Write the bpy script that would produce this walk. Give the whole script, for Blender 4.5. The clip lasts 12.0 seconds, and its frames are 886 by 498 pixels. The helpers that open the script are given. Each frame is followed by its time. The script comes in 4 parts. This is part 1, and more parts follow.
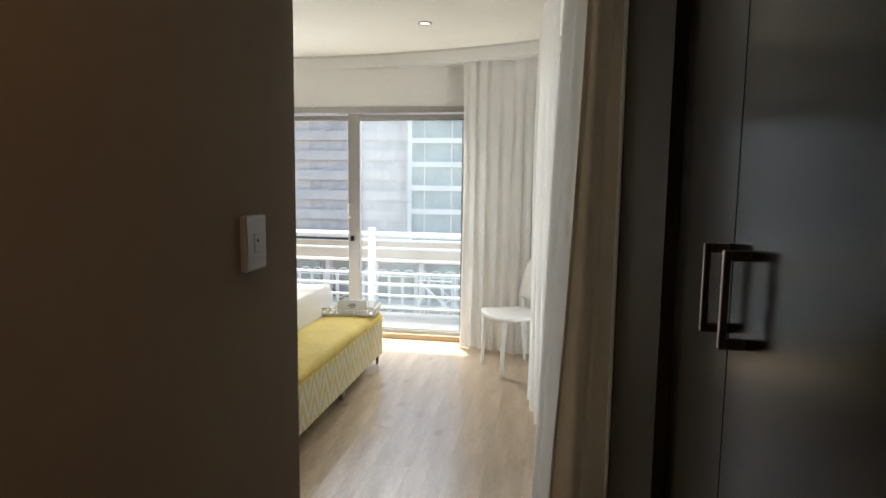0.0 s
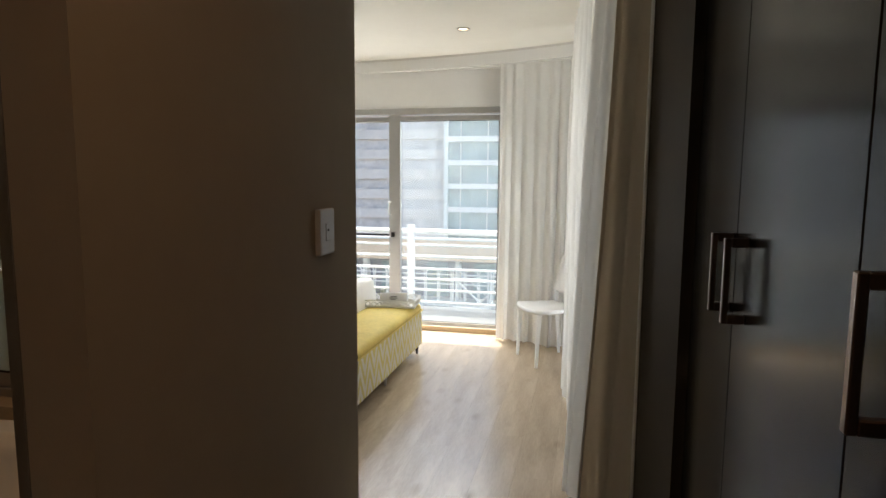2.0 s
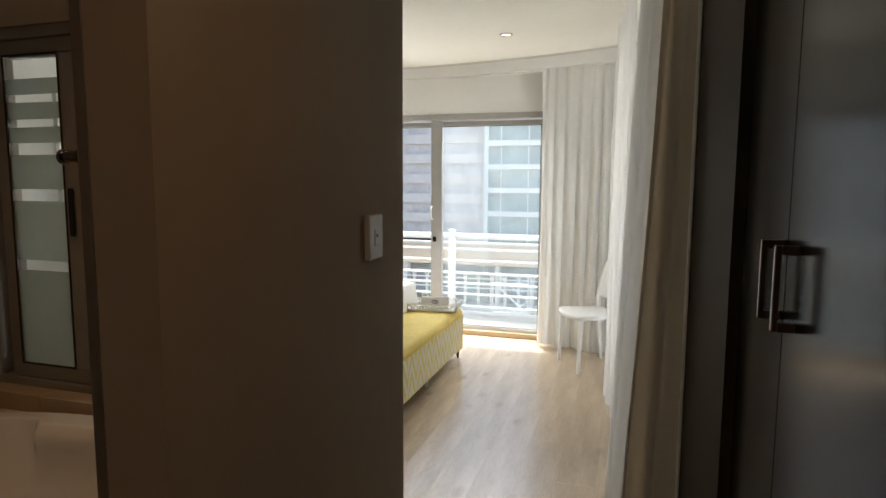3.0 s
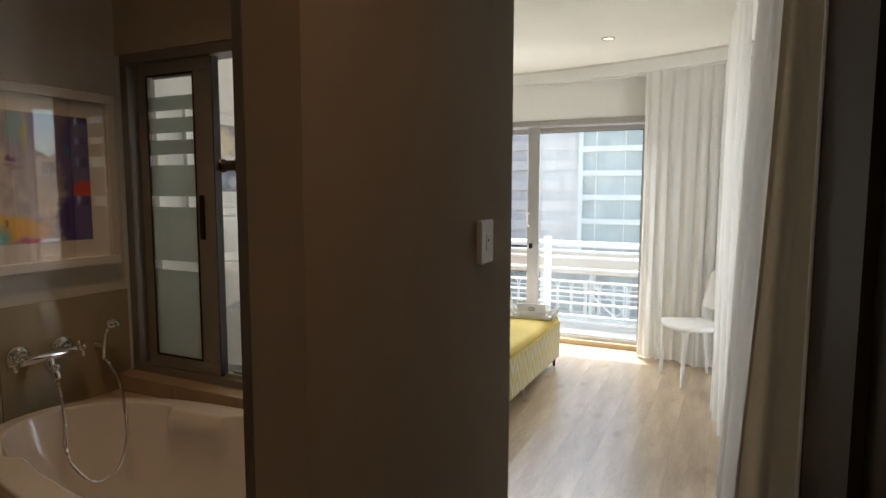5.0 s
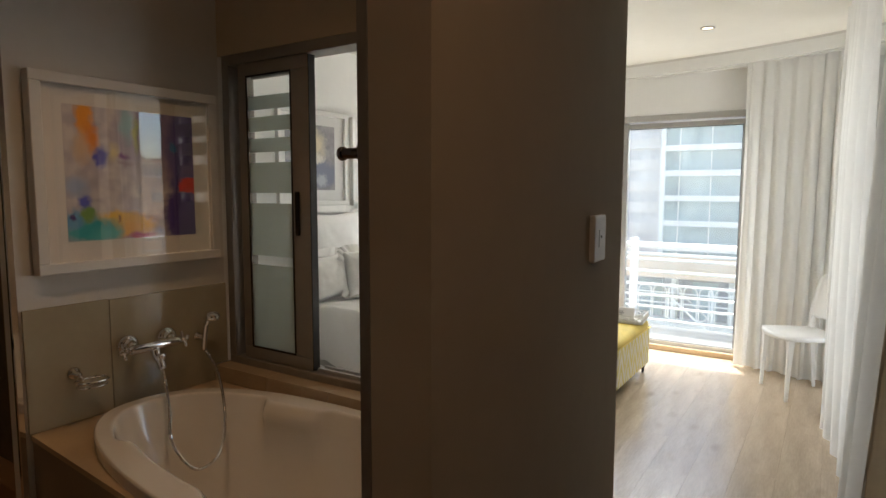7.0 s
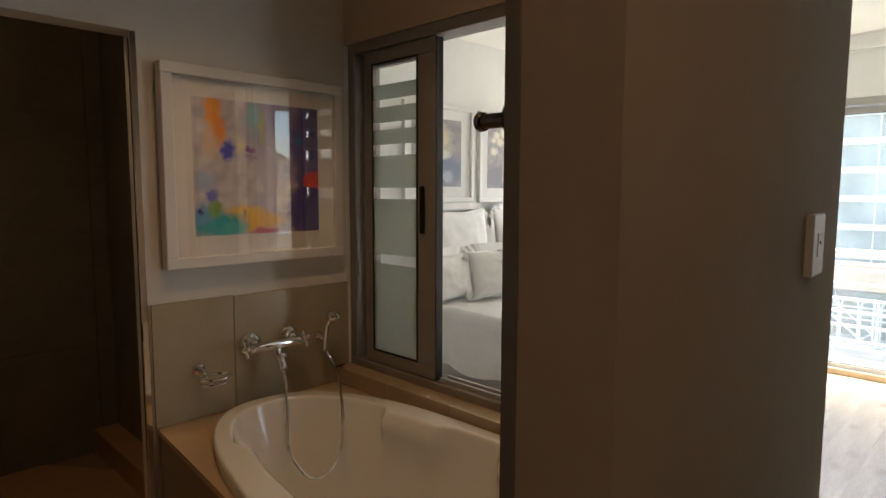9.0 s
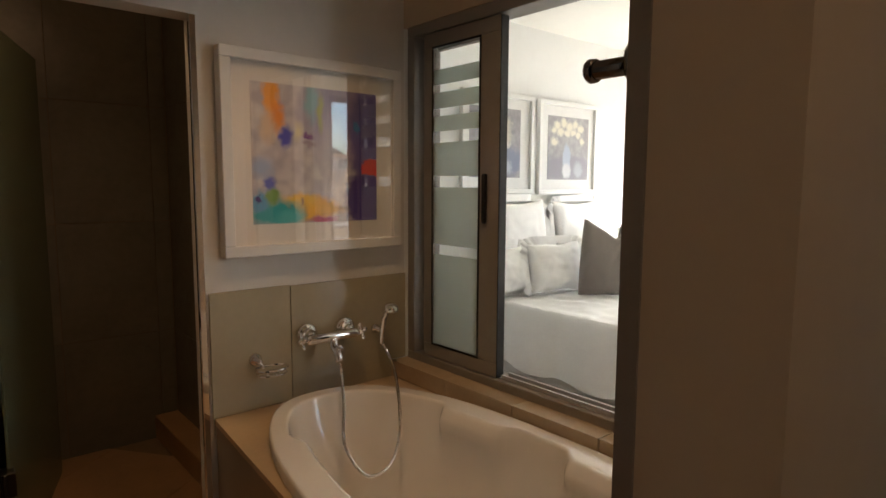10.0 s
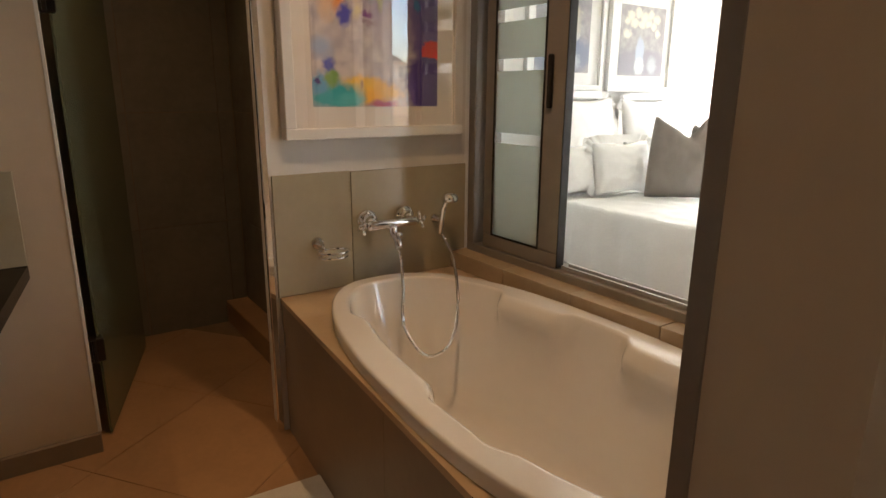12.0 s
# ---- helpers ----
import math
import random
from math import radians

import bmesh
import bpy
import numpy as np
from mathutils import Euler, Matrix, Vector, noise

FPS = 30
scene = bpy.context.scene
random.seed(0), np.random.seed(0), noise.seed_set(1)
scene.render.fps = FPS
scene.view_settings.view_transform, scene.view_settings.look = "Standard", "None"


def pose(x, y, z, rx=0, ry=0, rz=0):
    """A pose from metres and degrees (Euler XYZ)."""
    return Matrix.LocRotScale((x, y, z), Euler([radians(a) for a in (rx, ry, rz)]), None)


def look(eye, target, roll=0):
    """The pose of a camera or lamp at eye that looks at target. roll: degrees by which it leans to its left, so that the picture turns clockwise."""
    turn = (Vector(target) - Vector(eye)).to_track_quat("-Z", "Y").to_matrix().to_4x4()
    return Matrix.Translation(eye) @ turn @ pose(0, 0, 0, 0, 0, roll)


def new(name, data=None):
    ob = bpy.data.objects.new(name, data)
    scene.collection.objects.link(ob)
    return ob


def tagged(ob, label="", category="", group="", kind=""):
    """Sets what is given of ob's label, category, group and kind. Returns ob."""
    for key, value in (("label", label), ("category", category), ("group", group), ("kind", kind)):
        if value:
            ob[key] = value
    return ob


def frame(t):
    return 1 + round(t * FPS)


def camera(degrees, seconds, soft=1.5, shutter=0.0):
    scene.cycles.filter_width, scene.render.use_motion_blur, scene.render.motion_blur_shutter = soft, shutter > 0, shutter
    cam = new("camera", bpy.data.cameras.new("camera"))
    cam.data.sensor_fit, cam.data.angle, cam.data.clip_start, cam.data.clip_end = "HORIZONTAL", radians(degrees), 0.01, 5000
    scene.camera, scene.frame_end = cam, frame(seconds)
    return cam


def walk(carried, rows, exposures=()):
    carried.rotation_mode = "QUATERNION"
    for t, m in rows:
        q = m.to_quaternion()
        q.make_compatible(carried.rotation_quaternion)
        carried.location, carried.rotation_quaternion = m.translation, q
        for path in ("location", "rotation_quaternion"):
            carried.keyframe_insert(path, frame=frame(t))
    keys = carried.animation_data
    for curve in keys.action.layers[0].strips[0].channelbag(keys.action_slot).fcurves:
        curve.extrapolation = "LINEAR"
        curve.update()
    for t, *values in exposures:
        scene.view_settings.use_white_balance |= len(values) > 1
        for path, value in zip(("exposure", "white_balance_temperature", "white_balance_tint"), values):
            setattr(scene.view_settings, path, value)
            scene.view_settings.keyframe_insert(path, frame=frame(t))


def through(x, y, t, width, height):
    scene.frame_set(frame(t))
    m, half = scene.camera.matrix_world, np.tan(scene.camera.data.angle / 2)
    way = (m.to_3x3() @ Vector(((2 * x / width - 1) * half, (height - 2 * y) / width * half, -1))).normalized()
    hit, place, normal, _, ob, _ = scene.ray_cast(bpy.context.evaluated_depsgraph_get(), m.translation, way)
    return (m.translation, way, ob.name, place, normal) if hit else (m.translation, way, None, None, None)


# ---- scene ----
cam = camera(72.5, 12.0)
PATH = [
    (0, (-0.251, 0.492, 1.463), (-0.595, 2.449, 1.241), 0.7),
    (0.5, (-0.243, 0.416, 1.458), (-0.599, 2.371, 1.232), 0.6),
    (1, (-0.234, 0.354, 1.46), (-0.611, 2.305, 1.232), 0.5),
    (1.5, (-0.226, 0.307, 1.463), (-0.636, 2.251, 1.233), 0.4),
    (2, (-0.222, 0.276, 1.464), (-0.682, 2.209, 1.235), 0.4),
    (2.5, (-0.225, 0.26, 1.466), (-0.745, 2.178, 1.24), 0.4),
    (3, (-0.229, 0.246, 1.47), (-0.816, 2.145, 1.254), 0.3),
    (5, (-0.262, 0.2, 1.467), (-1.13, 1.992, 1.273), 0.1),
    (5.5, (-0.272, 0.195, 1.464), (-1.187, 1.963, 1.272), 0.1),
    (6, (-0.287, 0.193, 1.458), (-1.253, 1.934, 1.267), 0.1),
    (6.5, (-0.315, 0.194, 1.453), (-1.337, 1.902, 1.262), 0.1),
    (8.5, (-0.504, 0.37, 1.439), (-1.81, 1.873, 1.243), 0.2),
    (9, (-0.543, 0.399, 1.433), (-1.939, 1.818, 1.236), 0.2),
    (9.5, (-0.601, 0.428, 1.424), (-2.062, 1.78, 1.225), 0.2),
    (10, (-0.647, 0.447, 1.408), (-2.158, 1.739, 1.192), 0.3),
    (10.5, (-0.665, 0.448, 1.391), (-2.21, 1.689, 1.121), 0.3),
    (11, (-0.673, 0.464, 1.34), (-2.244, 1.656, 1.01), 0.3),
    (11.5, (-0.666, 0.463, 1.32), (-2.251, 1.61, 0.902), 0.3),
    (12, (-0.665, 0.458, 1.309), (-2.253, 1.566, 0.808), 0.4),
]
walk(cam, [(t, look(eye, target, roll)) for t, eye, target, roll in PATH], [(0, 0.58), (3, 0.62), (6.5, 0.72), (8.5, 0.95), (9, 1.08), (10.5, 1.63), (12, 1.95)])

# ---- daylight ----
WARM = 9.2   # watts of the bathroom downlights
SUN_EL, SUN_AZ = radians(71), radians(28)   # high sun, a little to the west of the window's axis
world = bpy.data.worlds.new("sky")
scene.world = world
world.use_nodes = True
wn = world.node_tree.nodes
sky = wn.new("ShaderNodeTexSky")
sky.sky_type, sky.sun_disc = "NISHITA", False
sky.sun_elevation, sky.sun_rotation = SUN_EL, -SUN_AZ
wn["Background"].inputs[1].default_value = 0.23
world.node_tree.links.new(sky.outputs[0], wn["Background"].inputs[0])
sun = new("sun", bpy.data.lights.new("sun", "SUN"))
sun.data.energy, sun.data.angle, sun.data.color = 4.5, radians(0.5), (1.0, 0.95, 0.87)
sun.matrix_world = look((0, 0, 0), (math.sin(SUN_AZ) * math.cos(SUN_EL), -math.cos(SUN_AZ) * math.cos(SUN_EL), -math.sin(SUN_EL)))


def sky_fill(eye, target, w, h, power):
    ob = new("sky_fill_lamp", bpy.data.lights.new("sky_fill_lamp", "AREA"))
    ob.data.shape, ob.data.size, ob.data.size_y, ob.data.energy, ob.data.color = "RECTANGLE", w, h, power, (1.0, 0.985, 0.95)
    ob.matrix_world = look(eye, target)
    return ob


# added area lamps, kept out of view, standing in for light from the sky
sky_fill((-1.85, 6.75, 2.75), (-1.85, 4.2, 0.4), 2.2, 1.0, 60)
sky_fill((-3.03, 6.06, 1.1), (-1.6, 2.2, 1.0), 0.55, 1.9, 10)
sky_fill((0.30, 4.25, 1.2), (-3.0, 4.25, 1.0), 1.2, 1.9, 12)

# ---- helpers of this scene ----
def part(name, bm, material, parent=None, label="", smooth=False, m=None):
    """One bmesh as one mesh object, under a thing or under a part."""
    me = bpy.data.meshes.new(name)
    bmesh.ops.recalc_face_normals(bm, faces=bm.faces)
    if smooth:
        for f in bm.faces:
            f.smooth = True
    bm.to_mesh(me)
    bm.free()
    me.materials.append(material)
    ob = new(name, me)
    if m is not None:
        ob.matrix_world = m
    if parent:
        ob.parent = parent
    if label:
        ob["label"] = label
    return ob


def thing(name, x, y, z, label, category, group="", rz=0):
    ob = new(name)
    ob.empty_display_size = 0.05
    ob.matrix_world = pose(x, y, z, 0, 0, rz)
    return tagged(ob, label, category, group)


def add_box(bm, x0, x1, y0, y1, z0, z1, bevel=0.0, seg=1):
    g = bmesh.ops.create_cube(bm, size=1)
    bmesh.ops.scale(bm, vec=(x1 - x0, y1 - y0, z1 - z0), verts=g["verts"])
    bmesh.ops.translate(bm, vec=((x0 + x1) / 2, (y0 + y1) / 2, (z0 + z1) / 2), verts=g["verts"])
    if bevel:
        edges = list({e for v in g["verts"] for e in v.link_edges})
        bmesh.ops.bevel(bm, geom=edges, offset=bevel, segments=seg, profile=0.5, affect="EDGES")
    return bm


def box(x0, x1, y0, y1, z0, z1, bevel=0.0, seg=1):
    return add_box(bmesh.new(), x0, x1, y0, y1, z0, z1, bevel, seg)


def prism(points, z0, z1, bm=None):
    bm = bm or bmesh.new()
    lo = [bm.verts.new((x, y, z0)) for x, y in points]
    hi = [bm.verts.new((x, y, z1)) for x, y in points]
    bm.faces.new(lo[::-1])
    bm.faces.new(hi)
    n = len(points)
    for i in range(n):
        bm.faces.new((lo[i], lo[(i + 1) % n], hi[(i + 1) % n], hi[i]))
    return bm


def loft(rings, closed=True, cap=True, bm=None):
    """Rings of equally many points, joined one to the next."""
    bm = bm or bmesh.new()
    vs = [[bm.verts.new(p) for p in r] for r in rings]
    n = len(rings[0])
    for a, b in zip(vs, vs[1:]):
        for i in range(n if closed else n - 1):
            bm.faces.new((a[i], a[(i + 1) % n], b[(i + 1) % n], b[i]))
    if cap and closed:
        bm.faces.new(vs[0][::-1])
        bm.faces.new(vs[-1])
    return bm


def lathe(profile, n=20, axis="z", at=(0, 0, 0), bm=None):
    """Profile of (radius, height), turned round an axis."""
    rings = []
    for r, h in profile:
        ring = []
        for i in range(n):
            a = 2 * math.pi * i / n
            c, s = max(r, 1e-4) * math.cos(a), max(r, 1e-4) * math.sin(a)
            p = {"z": (c, s, h), "x": (h, c, s), "y": (c, h, s)}[axis]
            ring.append((p[0] + at[0], p[1] + at[1], p[2] + at[2]))
        rings.append(ring)
    return loft(rings, bm=bm)


def tube(points, radius, n=10, bm=None):
    """A round bar along a line of points; radius may be a function of the step."""
    pts = [Vector(p) for p in points]
    rings, up = [], Vector((0.31, 0.2, 0.93)).normalized()
    for i, p in enumerate(pts):
        d = (pts[min(i + 1, len(pts) - 1)] - pts[max(i - 1, 0)]).normalized()
        a = d.cross(up)
        if a.length < 1e-3:
            a = d.cross(Vector((1, 0, 0)))
        a.normalize()
        b = d.cross(a)
        r = radius(i) if callable(radius) else radius
        rings.append([tuple(p + r * (math.cos(2 * math.pi * k / n) * a + math.sin(2 * math.pi * k / n) * b)) for k in range(n)])
    return loft(rings, bm=bm)


def spline(points, n):
    """n points on a smooth line through the given ones."""
    p = [Vector(q) for q in points]
    p = [2 * p[0] - p[1]] + p + [2 * p[-1] - p[-2]]
    out = []
    for i in range(n):
        u = i / (n - 1) * (len(p) - 3)
        k = min(int(u), len(p) - 4)
        t = u - k
        a, b, c, d = p[k:k + 4]
        out.append(0.5 * (2 * b + (c - a) * t + (2 * a - 5 * b + 4 * c - d) * t * t + (3 * b - a - 3 * c + d) * t ** 3))
    return out


# ---- materials ----
def material(name, color, rough=0.6, metal=0.0, vary=0.06, scale=6.0, bump=0.0, bump_scale=120.0, grain=(1, 1, 1), spread=0.0, coat=0.0):
    m = bpy.data.materials.new(name)
    m.use_nodes = True
    nt = m.node_tree
    n, l = nt.nodes, nt.links
    p = n["Principled BSDF"]
    p.inputs["Roughness"].default_value, p.inputs["Metallic"].default_value = rough, metal
    p.inputs["Coat Weight"].default_value, p.inputs["Coat Roughness"].default_value = coat, 0.08
    geo = n.new("ShaderNodeTexCoord")
    mp = n.new("ShaderNodeMapping")
    mp.inputs["Scale"].default_value = grain
    l.new(geo.outputs["Object"], mp.inputs[0])
    t1, t2 = n.new("ShaderNodeTexNoise"), n.new("ShaderNodeTexNoise")
    t1.inputs["Scale"].default_value, t2.inputs["Scale"].default_value = scale, scale * 9
    t1.inputs["Detail"].default_value, t2.inputs["Detail"].default_value = 5, 3
    add = n.new("ShaderNodeMath")
    add.operation = "ADD"
    l.new(mp.outputs[0], t1.inputs[0])
    l.new(mp.outputs[0], t2.inputs[0])
    half = n.new("ShaderNodeMath")
    half.operation, half.inputs[1].default_value = "MULTIPLY", 0.5
    l.new(t2.outputs[0], half.inputs[0])
    l.new(t1.outputs[0], add.inputs[0])
    l.new(half.outputs[0], add.inputs[1])
    last = add
    if spread:
        info, ma = n.new("ShaderNodeObjectInfo"), n.new("ShaderNodeMath")
        ma.operation, ma.inputs[1].default_value = "MULTIPLY_ADD", spread
        l.new(info.outputs["Random"], ma.inputs[0])
        l.new(add.outputs[0], ma.inputs[2])
        last = ma
    r = n.new("ShaderNodeValToRGB")
    r.color_ramp.elements[0].position, r.color_ramp.elements[1].position = 0.5, 1.0 + spread
    r.color_ramp.elements[0].color = (*[c * (1 - vary) for c in color], 1)
    r.color_ramp.elements[1].color = (*[min(1, c * (1 + vary)) for c in color], 1)
    l.new(last.outputs[0], r.inputs[0])
    l.new(r.outputs[0], p.inputs["Base Color"])
    if bump:
        t3, b = n.new("ShaderNodeTexNoise"), n.new("ShaderNodeBump")
        t3.inputs["Scale"].default_value, t3.inputs["Detail"].default_value = bump_scale, 4
        b.inputs["Strength"].default_value, b.inputs["Distance"].default_value = bump, 0.004
        l.new(mp.outputs[0], t3.inputs[0])
        l.new(t3.outputs[0], b.inputs["Height"])
        l.new(b.outputs[0], p.inputs["Normal"])
    return m


def cloth(name, color, through=0.35, weave=900.0):
    """Thin woven cloth that lets some light through."""
    m = material(name, color, 0.9, 0, 0.04, 3.0, 0.12, weave)
    n, l = m.node_tree.nodes, m.node_tree.links
    tr, mix = n.new("ShaderNodeBsdfTranslucent"), n.new("ShaderNodeMixShader")
    tr.inputs[0].default_value = (*color, 1)
    mix.inputs[0].default_value = through
    l.new(n["Principled BSDF"].outputs[0], mix.inputs[1])
    l.new(tr.outputs[0], mix.inputs[2])
    l.new(mix.outputs[0], n["Material Output"].inputs[0])
    return m


def glass(name, color=(1, 1, 1), rough=0.0, through=1.0):
    m = bpy.data.materials.new(name)
    m.use_nodes = True
    p = m.node_tree.nodes["Principled BSDF"]
    p.inputs["Base Color"].default_value = (*color, 1)
    p.inputs["Roughness"].default_value = rough
    p.inputs["Transmission Weight"].default_value = through
    p.inputs["IOR"].default_value = 1.45
    return m


def picture(name, ground, blobs, wobble=0.12, scale=4.0):
    """A painted sheet: patches of colour with ragged edges. A patch: y, z (0 to 1 over the sheet), half sizes, colour, softness."""
    m = bpy.data.materials.new(name)
    m.use_nodes = True
    n, l = m.node_tree.nodes, m.node_tree.links
    p = n["Principled BSDF"]
    p.inputs["Roughness"].default_value = 0.6
    tc, nz = n.new("ShaderNodeTexCoord"), n.new("ShaderNodeTexNoise")
    nz.inputs["Scale"].default_value, nz.inputs["Detail"].default_value = scale, 6
    l.new(tc.outputs["Generated"], nz.inputs[0])
    sub, mul, add = (n.new("ShaderNodeVectorMath") for _ in range(3))
    sub.operation, mul.operation, add.operation = "SUBTRACT", "SCALE", "ADD"
    sub.inputs[1].default_value = (0.5, 0.5, 0.5)
    mul.inputs["Scale"].default_value = wobble * 2
    l.new(nz.outputs["Color"], sub.inputs[0])
    l.new(sub.outputs[0], mul.inputs[0])
    fine, sub2, mul2, add0 = n.new("ShaderNodeTexNoise"), n.new("ShaderNodeVectorMath"), n.new("ShaderNodeVectorMath"), n.new("ShaderNodeVectorMath")
    fine.inputs["Scale"].default_value, fine.inputs["Detail"].default_value = scale * 5, 4
    sub2.operation, mul2.operation, add0.operation = "SUBTRACT", "SCALE", "ADD"
    sub2.inputs[1].default_value = (0.5, 0.5, 0.5)
    mul2.inputs["Scale"].default_value = wobble * 1.2
    l.new(tc.outputs["Generated"], fine.inputs[0])
    l.new(fine.outputs["Color"], sub2.inputs[0])
    l.new(sub2.outputs[0], mul2.inputs[0])
    l.new(mul2.outputs[0], add0.inputs[0])
    l.new(mul.outputs[0], add0.inputs[1])
    l.new(add0.outputs[0], add.inputs[0])
    l.new(tc.outputs["Generated"], add.inputs[1])
    tint, rgb = n.new("ShaderNodeTexNoise"), n.new("ShaderNodeValToRGB")
    tint.inputs["Scale"].default_value = scale * 1.7
    l.new(tc.outputs["Generated"], tint.inputs[0])
    l.new(tint.outputs[0], rgb.inputs[0])
    rgb.color_ramp.elements[0].position, rgb.color_ramp.elements[1].position = 0.35, 0.65
    rgb.color_ramp.elements[0].color, rgb.color_ramp.elements[1].color = (*ground[0], 1), (*ground[1], 1)
    last = rgb.outputs[0]
    for y, z, hy, hz, color, soft in blobs:
        s, d, ln, mr, mx = n.new("ShaderNodeVectorMath"), n.new("ShaderNodeVectorMath"), n.new("ShaderNodeVectorMath"), n.new("ShaderNodeMapRange"), n.new("ShaderNodeMix")
        s.operation, d.operation, ln.operation = "SUBTRACT", "MULTIPLY", "LENGTH"
        s.inputs[1].default_value = (0.5, y, z)
        d.inputs[1].default_value = (0, 1 / hy, 1 / hz)
        l.new(add.outputs[0], s.inputs[0])
        l.new(s.outputs[0], d.inputs[0])
        if soft < 0.1:
            ab, sx, mxm = n.new("ShaderNodeVectorMath"), n.new("ShaderNodeSeparateXYZ"), n.new("ShaderNodeMath")
            ab.operation, mxm.operation = "ABSOLUTE", "MAXIMUM"
            l.new(d.outputs[0], ab.inputs[0])
            l.new(ab.outputs[0], sx.inputs[0])
            l.new(sx.outputs[1], mxm.inputs[0])
            l.new(sx.outputs[2], mxm.inputs[1])
            l.new(mxm.outputs[0], ln.inputs[0])
        else:
            l.new(d.outputs[0], ln.inputs[0])
        mr.inputs["From Min"].default_value, mr.inputs["From Max"].default_value = 1 + soft, 1 - soft
        l.new(ln.outputs["Value"], mr.inputs["Value"])
        mx.data_type = "RGBA"
        l.new(mr.outputs[0], mx.inputs[0])
        l.new(last, mx.inputs[6])
        mx.inputs[7].default_value = (*color, 1)
        last = mx.outputs[2]
    l.new(last, p.inputs["Base Color"])
    return m


wall_paint = material("wall_paint", (0.72, 0.70, 0.66), 0.7, 0, 0.03, 2.5, 0.10, 180)
passage_paint = material("passage_paint", (0.60, 0.495, 0.365), 0.85, 0, 0.04, 2.0, 0.06, 160)
passage_paint.node_tree.nodes["Principled BSDF"].inputs["Specular IOR Level"].default_value = 0.2
bedroom_paint = material("bedroom_paint", (0.83, 0.825, 0.80), 0.75, 0, 0.02, 2.5, 0.08, 180)
# even, nearly black brown, set far darker than the passage wall
nib_dark = material("nib_dark", (0.05, 0.040, 0.030), 0.6, 0, 0.05, 3, 0.1, 160)
nib_dark.node_tree.nodes["Principled BSDF"].inputs["Specular IOR Level"].default_value = 0.03
ceiling_paint = material("ceiling_paint", (0.88, 0.86, 0.79), 0.8, 0, 0.02, 2.0)
white_gloss = material("white_gloss", (0.80, 0.79, 0.76), 0.3, 0, 0.02, 5)
plank_oak = material("plank_oak", (0.465, 0.370, 0.268), 0.24, 0, 0.22, 2.2, 0.05, 60, (6, 0.8, 1), 0.07)


def add_knots(m, size, dark):
    """Small dark knots and streaks in a wood."""
    n, l = m.node_tree.nodes, m.node_tree.links
    p = n["Principled BSDF"]
    src = p.inputs["Base Color"].links[0].from_socket
    geo, mp, vo, mr, nz, ml, mx = n.new("ShaderNodeNewGeometry"), n.new("ShaderNodeMapping"), n.new("ShaderNodeTexVoronoi"), n.new("ShaderNodeMapRange"), n.new("ShaderNodeTexNoise"), n.new("ShaderNodeMath"), n.new("ShaderNodeMix")
    mp.inputs["Scale"].default_value = (1.0, 0.45, 1.0)
    l.new(geo.outputs["Position"], mp.inputs[0])
    vo.inputs["Scale"].default_value, nz.inputs["Scale"].default_value = size, size * 0.8
    l.new(mp.outputs[0], vo.inputs[0])
    l.new(mp.outputs[0], nz.inputs[0])
    mr.inputs["From Min"].default_value, mr.inputs["From Max"].default_value = 0.22, 0.02
    l.new(vo.outputs["Distance"], mr.inputs["Value"])
    ml.operation = "MULTIPLY"
    l.new(mr.outputs[0], ml.inputs[0])
    l.new(nz.outputs[0], ml.inputs[1])
    mx.data_type = "RGBA"
    l.new(ml.outputs[0], mx.inputs[0])
    l.new(src, mx.inputs[6])
    mx.inputs[7].default_value = (*dark, 1)
    l.new(mx.outputs[2], p.inputs["Base Color"])


add_knots(plank_oak, 6.0, (0.10, 0.06, 0.035))
joint_dark = material("joint_dark", (0.33, 0.25, 0.185), 0.9)
wardrobe_dark = material("wardrobe_dark", (0.013, 0.010, 0.0075), 0.17, 0, 0.12, 3.0, 0.03, 200, (1, 1, 0.2))
wardrobe_dark.node_tree.nodes["Principled BSDF"].inputs["Specular IOR Level"].default_value = 0.055
handle_bronze = material("handle_bronze", (0.13, 0.09, 0.07), 0.35, 0.85, 0.1, 12)
chrome = material("chrome", (0.86, 0.86, 0.87), 0.07, 1.0, 0.02, 4)
black_metal = material("black_metal", (0.035, 0.032, 0.03), 0.3, 0.8, 0.1, 8)
dark_chrome = material("dark_chrome", (0.20, 0.18, 0.165), 0.18, 1.0, 0.05, 8)
aluminium = material("aluminium", (0.47, 0.46, 0.44), 0.42, 0.6, 0.04, 14)
bronze_alu = material("bronze_alu", (0.30, 0.275, 0.245), 0.42, 0.4, 0.06, 12)
wall_tile = material("wall_tile", (0.44, 0.395, 0.285), 0.07, 0, 0.05, 4, 0, 1, (1, 1, 1), 0.08)
floor_tile = material("floor_tile", (0.40, 0.235, 0.12), 0.30, 0, 0.10, 5, 0.05, 40, (1, 1, 1), 0.10)
grout = material("grout", (0.26, 0.18, 0.115), 0.9, 0, 0.1, 20)
deck_tile = material("deck_tile", (0.53, 0.39, 0.24), 0.28, 0, 0.07, 6, 0, 1, (1, 1, 1), 0.06)
sill_tile = material("sill_tile", (0.46, 0.36, 0.245), 0.22, 0, 0.07, 6, 0, 1, (1, 1, 1), 0.06)
panel_tile = material("panel_tile", (0.25, 0.195, 0.14), 0.35, 0, 0.08, 5, 0, 1, (1, 1, 1), 0.05)
acrylic = material("acrylic", (0.82, 0.78, 0.72), 0.06, 0, 0.015, 3, 0, 1, (1, 1, 1), 0, 0.5)
